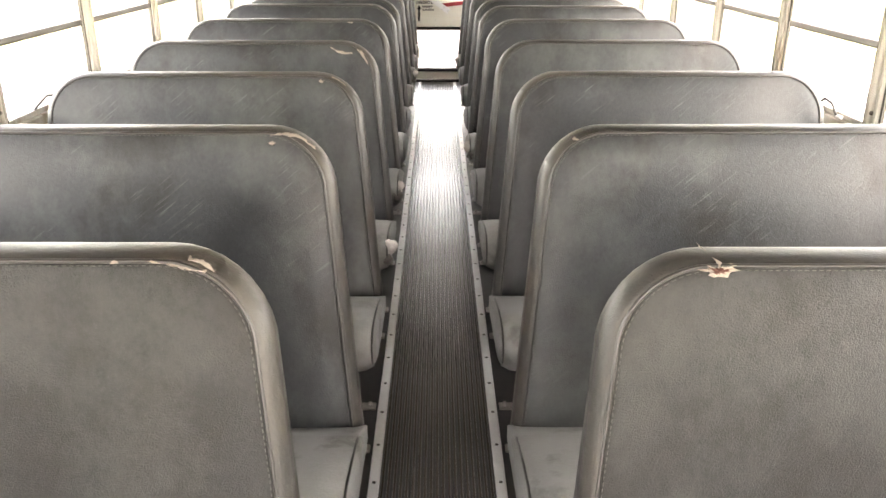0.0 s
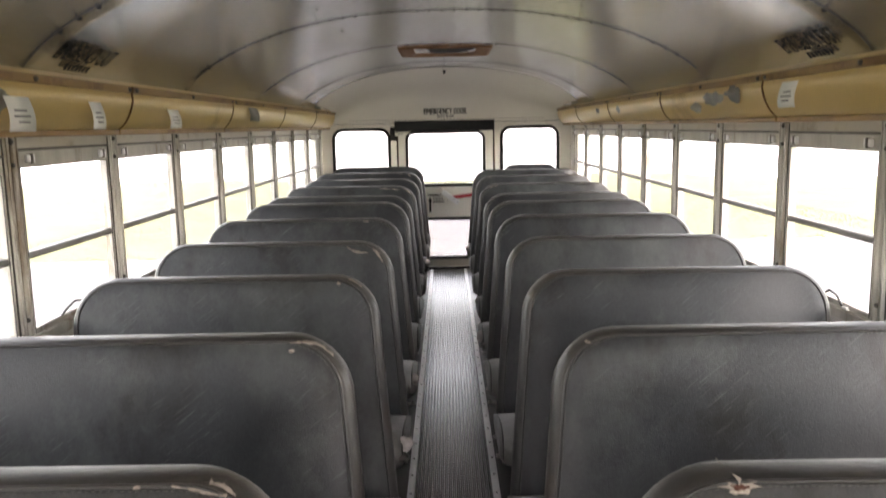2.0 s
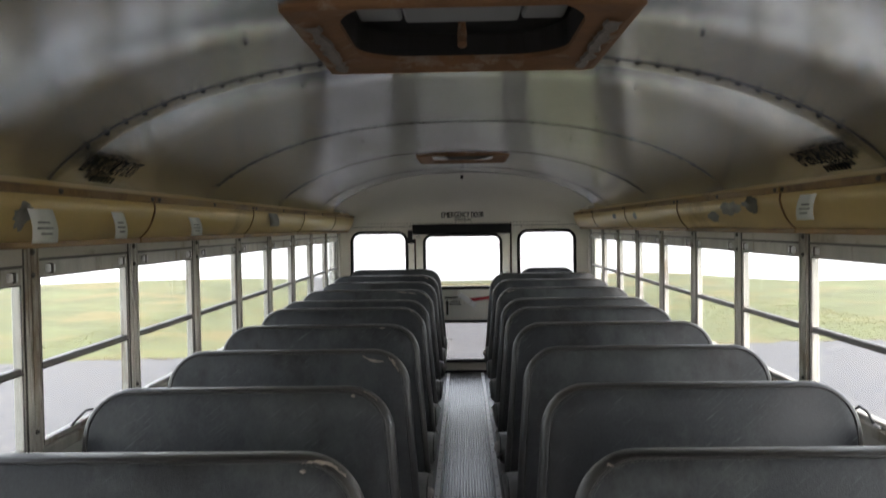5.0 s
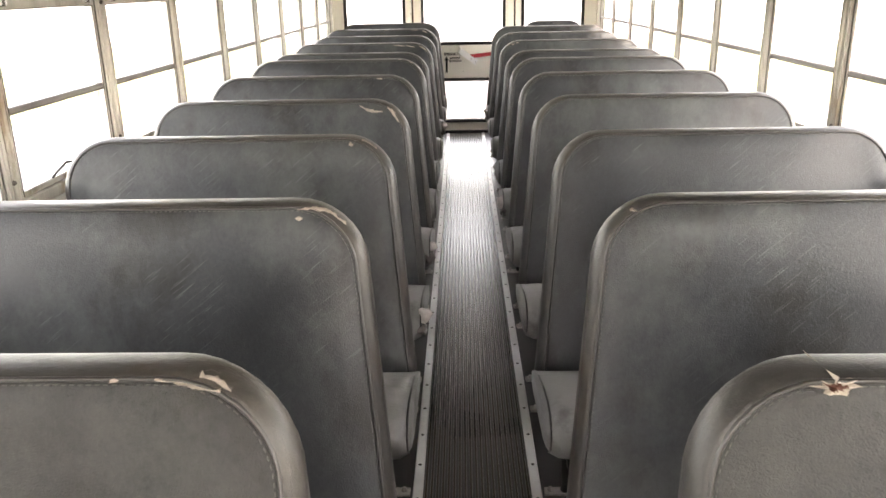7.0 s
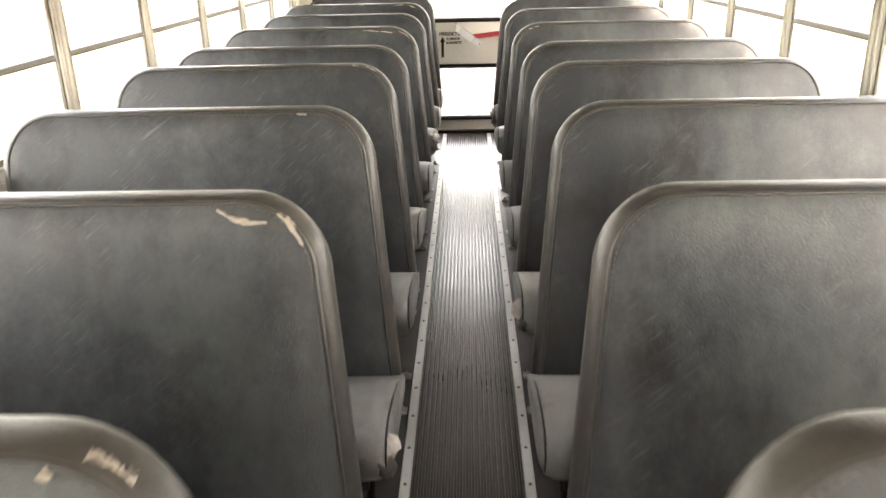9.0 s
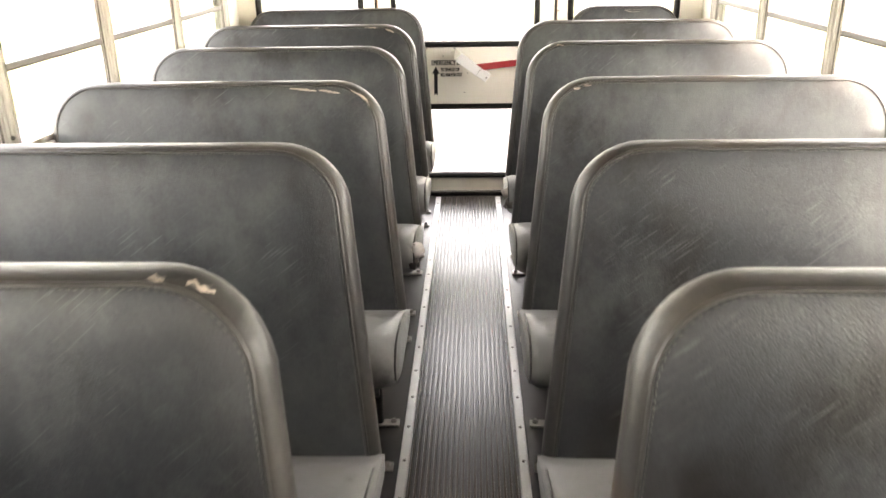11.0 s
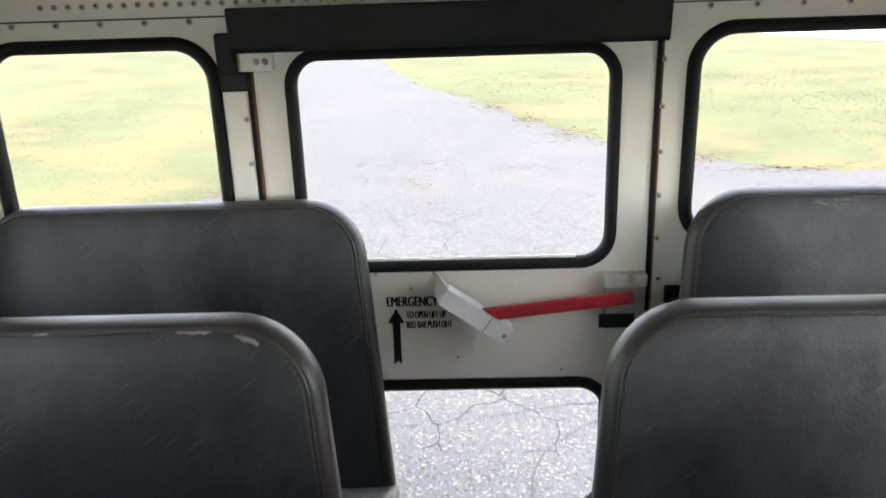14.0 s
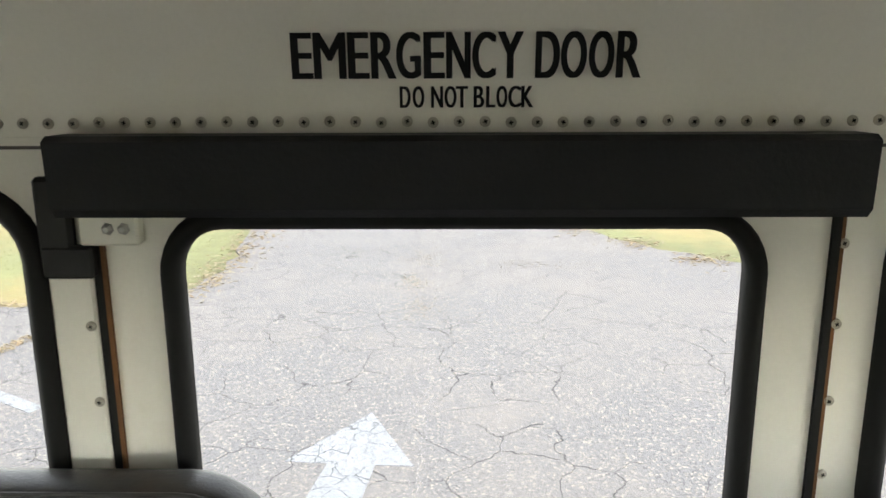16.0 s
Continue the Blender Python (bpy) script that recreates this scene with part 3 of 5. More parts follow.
tagged(link("ceiling_rivets", bm, STEEL_DARK), "rows of dark rivets along the ceiling seams", "rivets", kind="stuff")
# dark strips added under the laps to strengthen their thin shadow line
for q in SEAMS[1:]:
    runs = [(-1.10, 1.10)] if not HY0 < q < HY1 + 0.05 else [(-1.10, HX0 - XC - 0.004), (HX1 - XC + 0.004, 1.10)]
    bm = bmesh.new()
    for xa, xb in runs:
        rows_ = []
        for i in range(41):
            x = XC + xa + (xb - xa) * i / 40
            zc = min(ceiling_z(x), cap_z(x, q))
            rows_.append([bm.verts.new((x, q + dy, zc + dz)) for dy, dz in ((-0.0025, -0.003), (-0.002, -0.0055), (0.0005, -0.0055), (0.001, -0.003))])
        for ra, rb in zip(rows_, rows_[1:]):
            for k in range(3):
                bm.faces.new((ra[k], ra[k + 1], rb[k + 1], rb[k]))
    part("seam", bm, RIVET_DARK, ceil, "dark strip painting the shadow line of the lapped ceiling seam")
bm = bmesh.new()
box(bm, (-1.28, FRONT, 1.96), (1.30, REAR + 0.05, 2.02))
for s, sn in SIDE:
    box(bm, (min(XC + s * 1.10, XC + s * 1.285), FRONT, 1.60), (max(XC + s * 1.10, XC + s * 1.285), REAR + 0.05, 1.96))
tagged(link("roof", bm, WALL_PAINT), "steel roof shell of the bus", "roof", kind="structure")


def roof_hatch(y0, y1, wide=1.0, tabs=True):
    t = thing("roof_hatch", "roof hatch with a rust-stained brown frame and dark recess", "hatch", kind="structure")
    xm = (HX0 + HX1) / 2
    w2, f = (HX1 - HX0) / 2 * wide, 0.070
    ym = (y0 + y1) / 2

    def rim(x):
        return ceiling_z(xm + x) - 0.006
    n = 12

    def ring(w, ya, yb, lift, c=0.02, shrink=1.0, top=None):
        """A rounded rectangle of 48 points under the lining."""
        out = []
        for cx, cy, a0 in ((w - c, yb - c, 0), (-w + c, yb - c, 90), (-w + c, ya + c, 180), (w - c, ya + c, 270)):
            for i in range(n):
                t_ = radians(a0 + 90 * i / (n - 1))
                x, y = cx + c * math.cos(t_), cy + c * math.sin(t_)
                out.append((xm + x * shrink, ym + (y - ym) * shrink, rim(x) + lift if top is None else top))
        return out
    ro, rm = ring(w2, y0, y1, 0.0), ring(w2 - 0.018, y0 + 0.012, y1 - 0.016, -0.007, 0.03)
    ri = ring(w2 - f * 1.35, y0 + f * 0.40, y1 - f * 1.1, 0.002, 0.17 * wide)
    bm = bmesh.new()
    lathe_rings(bm, [[(x, y, z + 0.02) for x, y, z in ro], ro, rm, ri, [(x, y, z + 0.014) for x, y, z in ri]], False, False)
    part("frame", bm, RUST, t, "brown rust-stained frame")
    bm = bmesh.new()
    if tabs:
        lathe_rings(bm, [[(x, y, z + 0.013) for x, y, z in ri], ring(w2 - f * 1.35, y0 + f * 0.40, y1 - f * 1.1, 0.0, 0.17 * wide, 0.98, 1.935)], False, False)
        part("lid", boxbm((xm - w2 + 0.05, y0 + 0.03, 1.93), (xm + w2 - 0.05, y1 - 0.05, 1.945)), DARKVOID, t, "underside of the hatch lid, coloured dark for shade")
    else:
        # no depth here: a flat black sheet paints the shaded opening
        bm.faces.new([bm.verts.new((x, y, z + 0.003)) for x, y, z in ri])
    part("recess", bm, DARKVOID, t, "hatch recess coloured black for its shade")
    if tabs:
        bm = bmesh.new()
        for xa, xb, ya, yb, za, zb in ((-0.25, 0.25, 0.10, 0.20, 1.905, 1.93), (-0.13, 0.13, 0.16, 0.30, 1.885, 1.93), (-0.24, -0.14, 0.22, 0.34, 1.90, 1.93), (0.14, 0.24, 0.22, 0.34, 1.90, 1.93)):
            box(bm, (xm + xa, y0 + ya, za), (xm + xb, y0 + yb, zb), 0.006, 1)
        part("lid_brace", bm, HATCH_GREY, t, "grey lid mechanism")
        bm = bmesh.new()
        tube(bm, [(xm, y0 + 0.34, 1.93), (xm, y0 + 0.35, 1.87), (xm, y0 + 0.33, 1.84)], 0.012)
        part("release_handle", bm, RUST, t, "small rusty release handle")
        rnd = random.Random(8)
        for sx in (-1, 1):
            bm = bmesh.new()
            rows_ = []
            for i in range(22):
                y = y0 + 0.13 + (y1 - y0 - 0.19) * i / 21
                xa, xb = w2 - 0.056 + rnd.uniform(-0.006, 0.006), w2 - 0.028 + rnd.uniform(-0.008, 0.008)
                rows_.append([bm.verts.new((xm + sx * x, y, rim(x) - 0.006 + dz)) for x, dz in ((xa, 0.0), (xa + 0.004, -0.005), (xb - 0.004, -0.005), (xb, 0.0))])
            for a, b in zip(rows_, rows_[1:]):
                for k in range(3):
                    bm.faces.new((a[k], a[k + 1], b[k + 1], b[k]))
            bmesh.ops.recalc_face_normals(bm, faces=list(bm.faces))
            part("peeling_strip", bm, FOAM, t, "pale peeling sealant strip")
    return t


roof_hatch(HY0, HY1)
roof_hatch(6.30, 6.90, 0.80, False)
bm = bmesh.new()
for x, y in ((-0.470, 3.18), (0.535, 3.16), (-0.455, 3.74), (0.535, 3.84), (-0.47, 4.50), (0.53, 4.50), (-0.472, 2.535), (0.548, 2.60), (-0.47, 5.25), (0.53, 5.25)):
    dome(bm, (x, y, ceiling_z(x) - 0.001), (0, 0, -1), 0.006, 0.004, 8)
tagged(link("ceiling_screws", bm, RIVET_DARK), "small dark screws in the ceiling panels", "screws", kind="stuff")

def ceiling_x(z, s):
    """How far out the lining stands at height z."""
    lo, hi = 0.5, 1.109
    for _ in range(30):
        m = (lo + hi) / 2
        lo, hi = (m, hi) if ceiling_z(XC + m) > z else (lo, m)
    return XC + s * lo


for s, sn in SIDE:
    ya, yb = (3.575, 3.92) if s < 0 else (3.92, 3.575)
    za, zb = 1.588, 1.630
    sg = thing("ceiling_sign", "black stencilled emergency exit lettering on the ceiling edge", "sign")
    t = text("lettering", "EMERGENCY EXIT", 0.0, 0.39, za, zb, 0.0, INK, sg, 0.055)
    for v in t.data.vertices:
        v.co = (ceiling_x(v.co.z, s) - s * (0.007 - v.co.y), ya + (yb - ya) * v.co.x / 0.39, v.co.z - 0.004)
    bm = bmesh.new()
    for i in range(7):
        u0 = 0.30 + 0.065 * i
        q = []
        for u, z in ((u0, za - 0.024), (u0 + 0.05, za - 0.024), (u0 + 0.05, za - 0.006), (u0, za - 0.006)):
            q.append(bm.verts.new((ceiling_x(z, s) - s * 0.007, ya + (yb - ya) * u, z - 0.004)))
        bm.faces.new(q)
    part("small_print", bm, INK, sg)


def duct_x(z):
    k = max(0.0, min(1.0, (z - 1.378) / 0.150))
    return duct_out(k)


def paper_tag(s, y, w, z0, z1, material=None, bars=True):
    """A curled slip of paper that hangs from its top edge on the duct cover."""
    t = thing("paper_tag", "curled paper tag stuck on the yellowed duct cover", "tag", group="paper tags")
    bm = bmesh.new()
    rows_ = []
    for i in range(7):
        z = z1 + (z0 - z1) * i / 6
        xo = duct_x(z1) - 0.004 - 0.012 * math.sin(i / 6 * 2.4)
        rows_.append([(XC + s * (xo - e), y + yy, z) for e in (0.0, 0.0012) for yy in (-w / 2, w / 2 + 0.006 * i / 6)])
    vs = [[bm.verts.new(p) for p in r] for r in rows_]
    for a, b in zip(vs, vs[1:]):
        for k, m in ((0, 1), (1, 3), (3, 2), (2, 0)):
            bm.faces.new((a[k], a[m], b[m], b[k]))
    bm.faces.new([vs[-1][k] for k in (0, 1, 3, 2)])
    bmesh.ops.recalc_face_normals(bm, faces=list(bm.faces))
    part("slip", bm, material or PAPER, t, smooth=True)
    if bars:
        bm = bmesh.new()
        for r, u0, u1 in ((2, 0.2, 0.7), (3, 0.15, 0.8), (4, 0.3, 0.75)):
            a, b = rows_[r], rows_[r + 1]
            e = -s * 0.0012
            q = []
            for p0, p1, u, k in ((a[2], a[3], u0, 0.2), (a[2], a[3], u1, 0.2), (a[2], a[3], u1, 0.6), (a[2], a[3], u0, 0.6)):
                top = Vector(p0).lerp(Vector(p1), u)
                low = Vector(b[2]).lerp(Vector(b[3]), u)
                c = top.lerp(low, k)
                q.append(bm.verts.new((c.x + e, c.y, c.z)))
            bm.faces.new(q)
        part("print", bm, INK_GREY, t)
    return t


for s, y, w, z0, z1, m_ in ((-1, 3.33, 0.115, 1.388, 1.472, None), (-1, 3.765, 0.080, 1.392, 1.472, None), (-1, 4.45, 0.12, 1.394, 1.464, None),
                            (-1, 5.71, 0.20, 1.43, 1.50, SMUDGE), (1, 3.835, 0.115, 1.418, 1.496, None)):
    paper_tag(s, y, w, z0, z1, m_, m_ is None)


def bare_patch(s, y, z, ry, rz, material, seed):
    """An uneven scuffed patch lying on the duct cover."""
    rnd = random.Random(seed)
    bm = bmesh.new()
    ring = []
    for i in range(22):
        a = 2 * math.pi * i / 22
        r = rnd.uniform(0.65, 1.05)
        zz = z + rz * r * math.sin(a)
        ring.append(bm.verts.new((XC + s * (duct_x(zz) - 0.004), y + ry * r * math.cos(a), zz)))
    c = bm.verts.new((XC + s * (duct_x(z) - 0.005), y, z))
    for i in range(22):
        bm.faces.new((c, ring[i], ring[(i + 1) % 22]))
    bmesh.ops.recalc_face_normals(bm, faces=list(bm.faces))
    tagged(link("scuffed_patch", bm, material), "grey scuffed patch where the duct enamel is gone", "stain", group="scuffed patches")


bare_patch(-1, 3.265, 1.455, 0.045, 0.038, SMUDGE, 1)
bare_patch(1, 4.33, 1.478, 0.09, 0.034, RIVET_DARK, 2)
bare_patch(1, 4.56, 1.470, 0.14, 0.030, SMUDGE, 3)
bare_patch(1, 4.80, 1.440, 0.10, 0.022, SMUDGE, 4)
bare_patch(1, 6.95, 1.468, 0.07, 0.022, RIVET_DARK, 5)
bare_patch(1, 6.30, 1.464, 0.05, 0.026, SMUDGE, 6)

# ---- rear wall with its openings and the emergency door ----
WINS = [(-1.056, -0.552, 0.885, 1.351), (0.557, 1.067, 0.885, 1.351)]
DOOR_X0, DOOR_X1 = -0.457, 0.462
UP = (-0.354, 0.358, 0.834, 1.319)
LOWW = (-0.354, 0.360, 0.124, 0.481)


def panel_with_holes(x0, x1, z0, z1, holes, y0, y1, r=0.075):
    """A flat panel in x and z with rounded openings through its thickness."""
    bm = bmesh.new()
    holes = [(h[0] - 0.014, h[1] + 0.014, h[2] - 0.014, h[3] + 0.014) for h in holes]
    r = r + 0.014
    loops = [[(x0, z0), (x1, z0), (x1, z1), (x0, z1)]] + [rounded(*h, r, 8) for h in holes]
    edges = []
    for lp in loops:
        vs = [bm.verts.new((x, y0, z)) for x, z in lp]
        edges += [bm.edges.new((vs[i], vs[(i + 1) % len(vs)])) for i in range(len(vs))]
    bmesh.ops.triangle_fill(bm, use_beauty=True, use_dissolve=False, edges=edges)
    kill = []
    for f in bm.faces:
        c = f.calc_center_median()
        for h in holes:
            if h[0] < c.x < h[1] and h[2] < c.z < h[3]:
                q = [(v.co.x, v.co.z) for v in f.verts]
                on = rounded(*h, r, 8)
                if all(min((a - u) ** 2 + (b - v) ** 2 for u, v in on) < 1e-8 for a, b in q):
                    kill.append(f)
                    break
    bmesh.ops.delete(bm, geom=kill, context="FACES")
    ex = bmesh.ops.extrude_face_region(bm, geom=list(bm.faces))
    bmesh.ops.translate(bm, verts=[v for v in ex["geom"] if isinstance(v, bmesh.types.BMVert)], vec=(0, y1 - y0, 0))
    bmesh.ops.recalc_face_normals(bm, faces=list(bm.faces))
    return bm


def gasket(x0, x1, z0, z1, y, w=0.024, d=0.022, r=0.075):
    bm = bmesh.new()
    ro, ri = rounded(x0 - w, x1 + w, z0 - w, z1 + w, r + w, 8), rounded(x0, x1, z0, z1, r, 8)
    mid = rounded(x0 - w * 0.5, x1 + w * 0.5, z0 - w * 0.5, z1 + w * 0.5, r + w * 0.5, 8)
    rings = [[(x, y, z) for x, z in ro], [(x, y - d * 0.7, z) for x, z in rounded(x0 - w * 0.86, x1 + w * 0.86, z0 - w * 0.86, z1 + w * 0.86, r + w * 0.86, 8)],
             [(x, y - d, z) for x, z in mid], [(x, y - d * 0.5, z) for x, z in ri], [(x, y + 0.012, z) for x, z in ri]]
    lathe_rings(bm, rings, False, False)
    bmesh.ops.recalc_face_normals(bm, faces=list(bm.faces))
    return bm


def pane(x0, x1, z0, z1, y, parent):
    p = part("pane", boxbm((x0 - 0.01, y - 0.002, z0 - 0.01), (x1 + 0.01, y + 0.002, z1 + 0.01)), GLASS_TINT, parent)
    p.visible_shadow = False


rear = thing("wall_rear", "cream painted rear wall with riveted seams", "wall", kind="structure")
bm = panel_with_holes(-1.26, DOOR_X0 - 0.006, 0.0, 1.43, [WINS[0]], REAR, REAR + 0.025)
part("left_panel", bm, CREAM, rear)
bm = panel_with_holes(DOOR_X1 + 0.006, 1.29, 0.0, 1.43, [WINS[1]], REAR, REAR + 0.025)
part("right_panel", bm, CREAM, rear)
part("lintel", boxbm((DOOR_X0 - 0.006, REAR, 1.392), (DOOR_X1 + 0.006, REAR + 0.05, 1.43)), CREAM, rear)
part("seam_lip", boxbm((-1.07, REAR - 0.008, 1.424), (1.10, REAR + 0.004, 1.434)), CREAM, rear)
part("seam_gap", boxbm((-1.06, REAR - 0.0085, 1.4195), (1.09, REAR - 0.0065, 1.4235)), RIVET_DARK, rear, "dark line under the lapped seam")
part("post_strip", boxbm((-0.523, REAR - 0.009, 0.03), (-0.466, REAR + 0.001, 1.258), 0.003, 1), CREAM, rear, "narrow cream post strip beside the door")
part("threshold", boxbm((DOOR_X0, REAR - 0.03, 0.0), (DOOR_X1, REAR + 0.05, 0.022), 0.004, 1), STEEL_DARK, rear, "dark door threshold")
part("roof_end", boxbm((-1.28, REAR + 0.052, 1.40), (1.30, REAR + 0.08, 2.02)), WALL_PAINT, rear)
# the curved panel above the door keeps cream paint
bm = bmesh.new()
NX, NY = 48, 36
g = {}
for j in range(NY + 1):
    y = 8.05 + (REAR - 0.001 - 8.05) * (1 - (1 - j / NY) ** 2.2)
    for i in range(NX + 1):
        x = XC - 1.08 + 2.16 * i / NX
        g[i, j] = bm.verts.new((x, y - 0.003, cap_z(x, y) - 0.004 if j < NY else 1.418))
for j in range(NY):
    for i in range(NX):
        bm.faces.new((g[i, j], g[i, j + 1], g[i + 1, j + 1], g[i + 1, j]))
part("cap_panel", bm, CREAM, rear, "cream curved rear cap panel", smooth=True)


def cap_y(z):
    """Where the cap panel stands at height z over the door."""
    lo, hi = 8.1, REAR
    for _ in range(40):
        m = (lo + hi) / 2
        lo, hi = (m, hi) if cap_z(XC, m) - 0.004 > z else (lo, m)
    return lo - 0.003


rvt = bmesh.new()
lathe_rings(rvt, [[(r * math.cos(2 * math.pi * k / 14), y, r * math.sin(2 * math.pi * k / 14)) for k in range(14)]
                  for r, y in ((0.0068, 0.0), (0.0066, -0.0022), (0.0058, -0.0032), (0.0048, -0.0018), (0.0044, -0.0026), (0.0030, -0.0036))], False, True)
bmesh.ops.recalc_face_normals(rvt, faces=list(rvt.faces))
n_head = len(rvt.faces)
box(rvt, (-0.0027, -0.0040, -0.0009), (0.0027, -0.0030, 0.0009))
box(rvt, (-0.0009, -0.0041, -0.0027), (0.0009, -0.0030, 0.0027))
for k, f in enumerate(rvt.faces):
    f.material_index = 0 if k < n_head else 1
rivet_me = bpy.data.meshes.new("rivet")
rvt.to_mesh(rivet_me)
rvt.free()
# cream heads darkened to stand in for the ring of shadow round each
RIVET_CREAM = mat("shadow_toned_cream_screw", (0.46, 0.43, 0.36), 0.45, 0.2, var=0.15, scale=90, bump=0.05)
rivet_me.materials.append(RIVET_CREAM)
rivet_me.materials.append(INK)


def rivet(x, y, z, parent):
    o = new("rivet", rivet_me)
    o.parent = parent
    o.location = (x, y, z)
    o.rotation_euler = (random.uniform(-0.1, 0.1), random.uniform(0, 3), random.uniform(-0.1, 0.1))
    return o


x = -0.92
while x < 0.95:
    zz = 1.451 + random.uniform(-0.001, 0.001)
    rivet(XC + x, cap_y(zz) - 0.001, zz, rear)
    x += 0.0312
for x, z in [(0.461 + 0.0018 * i, 1.300 - 0.105 * i) for i in range(7)] + [(-0.483, 1.193 - 0.1045 * i) for i in range(4)]:
    rivet(x + (0.014 if x > 0 else 0.010), REAR - (0.001 if x > 0 else 0.0095), z, rear)
for x in (-0.98, -0.88, -0.78, -0.68, -0.58, 0.57, 0.67, 0.77, 0.87, 0.97):
    rivet(x, REAR - 0.001, 1.412, rear)
for i, h in enumerate(WINS):
    win = thing("window_%d" % (i + 1), "rounded rear window in a black rubber gasket", "window", kind="structure")
    part("window_frame", gasket(*h, REAR, 0.030), GASKET, win, "black rubber gasket", smooth=True)
    pane(*h, REAR + 0.009, win)

door = thing("door_1", "closed cream emergency door with two windows", "door", kind="structure")
part("door_panel", panel_with_holes(DOOR_X0, DOOR_X1, 0.024, 1.39, [UP, LOWW], REAR + 0.004, REAR + 0.028, 0.058), CREAM, door)
for h in (UP, LOWW):
    part("window_frame", gasket(*h, REAR + 0.004, 0.028, 0.020, 0.058), GASKET, door, "black rubber gasket", smooth=True)
    pane(*h, REAR + 0.013, door)
    part("glass_reveal", boxbm((h[0] + 0.07, REAR + 0.004, h[2] - 0.002), (h[1] - 0.07, REAR + 0.0105, h[2] + 0.006), 0.002, 1), PAPER, door, "pale dirty reveal below the glass")
for x in (DOOR_X0 - 0.003, DOOR_X1 + 0.003):
    part("seal", boxbm((x - 0.005, REAR - 0.004, 0.03), (x + 0.005, REAR + 0.02, 1.39)), GASKET, door, "black door seal")
    part("rust_streak", boxbm((x + 0.004, REAR - 0.003, 0.15), (x + 0.010, REAR + 0.012, 1.35)), RUST_GAP, door, "rust-stained door edge")
text("lettering", "EMERGENCY EXIT", -0.176, 0.002, 0.714, 0.740, REAR + 0.002, INK, door, 0.05)
text("lettering", "TO OPEN LIFT UP", -0.129, -0.031, 0.681, 0.700, REAR + 0.002, INK, door, 0.05)
text("lettering", "RED BAR PUSH OUT", -0.129, -0.016, 0.654, 0.673, REAR + 0.002, INK, door, 0.05)
bm = bmesh.new()
for q in ([(-0.155, 0.708), (-0.176, 0.669), (-0.165, 0.669), (-0.166, 0.553), (-0.156, 0.565), (-0.147, 0.553), (-0.146, 0.669), (-0.135, 0.669)],):
    a = [bm.verts.new((x, REAR + 0.002, z)) for x, z in q]
    bm.faces.new(a)
part("arrow_sign", bm, INK, door, "black painted arrow pointing up")

# the bar, its lock box and the bent plate over it
bar = thing("release_bar", "red painted emergency door release bar in a grey lock", "door handle")
bm = bmesh.new()
a, b = Vector((0.045, REAR - 0.045, 0.705)), Vector((0.424, REAR - 0.050, 0.746))
box(bm, (0, -0.006, -0.017), ((b - a).length, 0.006, 0.017), 0.005, 2)
bmesh.ops.transform(bm, matrix=Matrix.Translation(a) @ Matrix.Rotation(-math.atan2(b.z - a.z, b.x - a.x), 4, "Y"), verts=list(bm.verts))
part("bar", bm, RED, bar)
bm = bmesh.new()
box(bm, (0.358, REAR - 0.024, 0.652), (0.458, REAR + 0.006, 0.768), 0.005, 2)
part("lock_box", bm, LOCKGREY, bar, "grey cast lock box")
part("lock_cap", boxbm((0.350, REAR - 0.034, 0.764), (0.459, REAR + 0.004, 0.798), 0.006, 2), ALU_DULL, bar, "pale grey lock cap")
part("lock_slot", boxbm((0.346, REAR - 0.0265, 0.656), (0.434, REAR - 0.020, 0.694), 0.003, 1), GASKET, bar, "black slot under the bar")
bm = bmesh.new()
dome(bm, (0.414, REAR - 0.056, 0.745), (0, -1, 0), 0.010, 0.006, 10)
part("pivot_bolt", bm, RED, bar)
plate = thing("latch_guard", "bent white painted guard plate on the emergency door", "guard plate")
bm = bmesh.new()
a, b = Vector((-0.034, REAR - 0.055, 0.760)), Vector((0.120, REAR - 0.055, 0.651))
ang = -math.atan2(b.z - a.z, b.x - a.x)
box(bm, (0, -0.003, -0.024), ((b - a).length, 0.003, 0.024), 0.002, 1)
box(bm, (0, -0.003, 0.019), ((b - a).length, 0.04, 0.024), 0.002, 1)
bmesh.ops.transform(bm, matrix=Matrix.Translation(a) @ Matrix.Rotation(ang, 4, "Y"), verts=list(bm.verts))
part("plate", bm, PAPER, plate)
bm = boxbm((0.128, -0.0036, -0.023), (0.1295, -0.0028, 0.023))
bmesh.ops.transform(bm, matrix=Matrix.Translation(a) @ Matrix.Rotation(ang, 4, "Y"), verts=list(bm.verts))
part("joint", bm, INK, plate)
bm = bmesh.new()
q = [(-0.024, REAR - 0.056, 0.786), (-0.022, REAR - 0.056, 0.772), (-0.041, REAR - 0.056, 0.738), (-0.058, REAR + 0.002, 0.745), (-0.078, REAR + 0.002, 0.778), (-0.05, REAR + 0.002, 0.800)]
top = [bm.verts.new(p) for p in q]
bm.faces.new(top)
ex = bmesh.ops.extrude_face_region(bm, geom=list(bm.faces))
bmesh.ops.translate(bm, verts=[v for v in ex["geom"] if isinstance(v, bmesh.types.BMVert)], vec=(0.002, 0.004, 0.002))
part("bracket", bm, CREAM, plate)
part("rivet", dome(bmesh.new(), (-0.055, REAR + 0.002, 0.800), (0, -1, 0), 0.006, 0.004), SCREW, plate)
part("rivet", dome(bmesh.new(), (0.112, REAR - 0.060, 0.656), (0, -1, 0), 0.006, 0.004), SCREW, plate)
bm = bmesh.new()
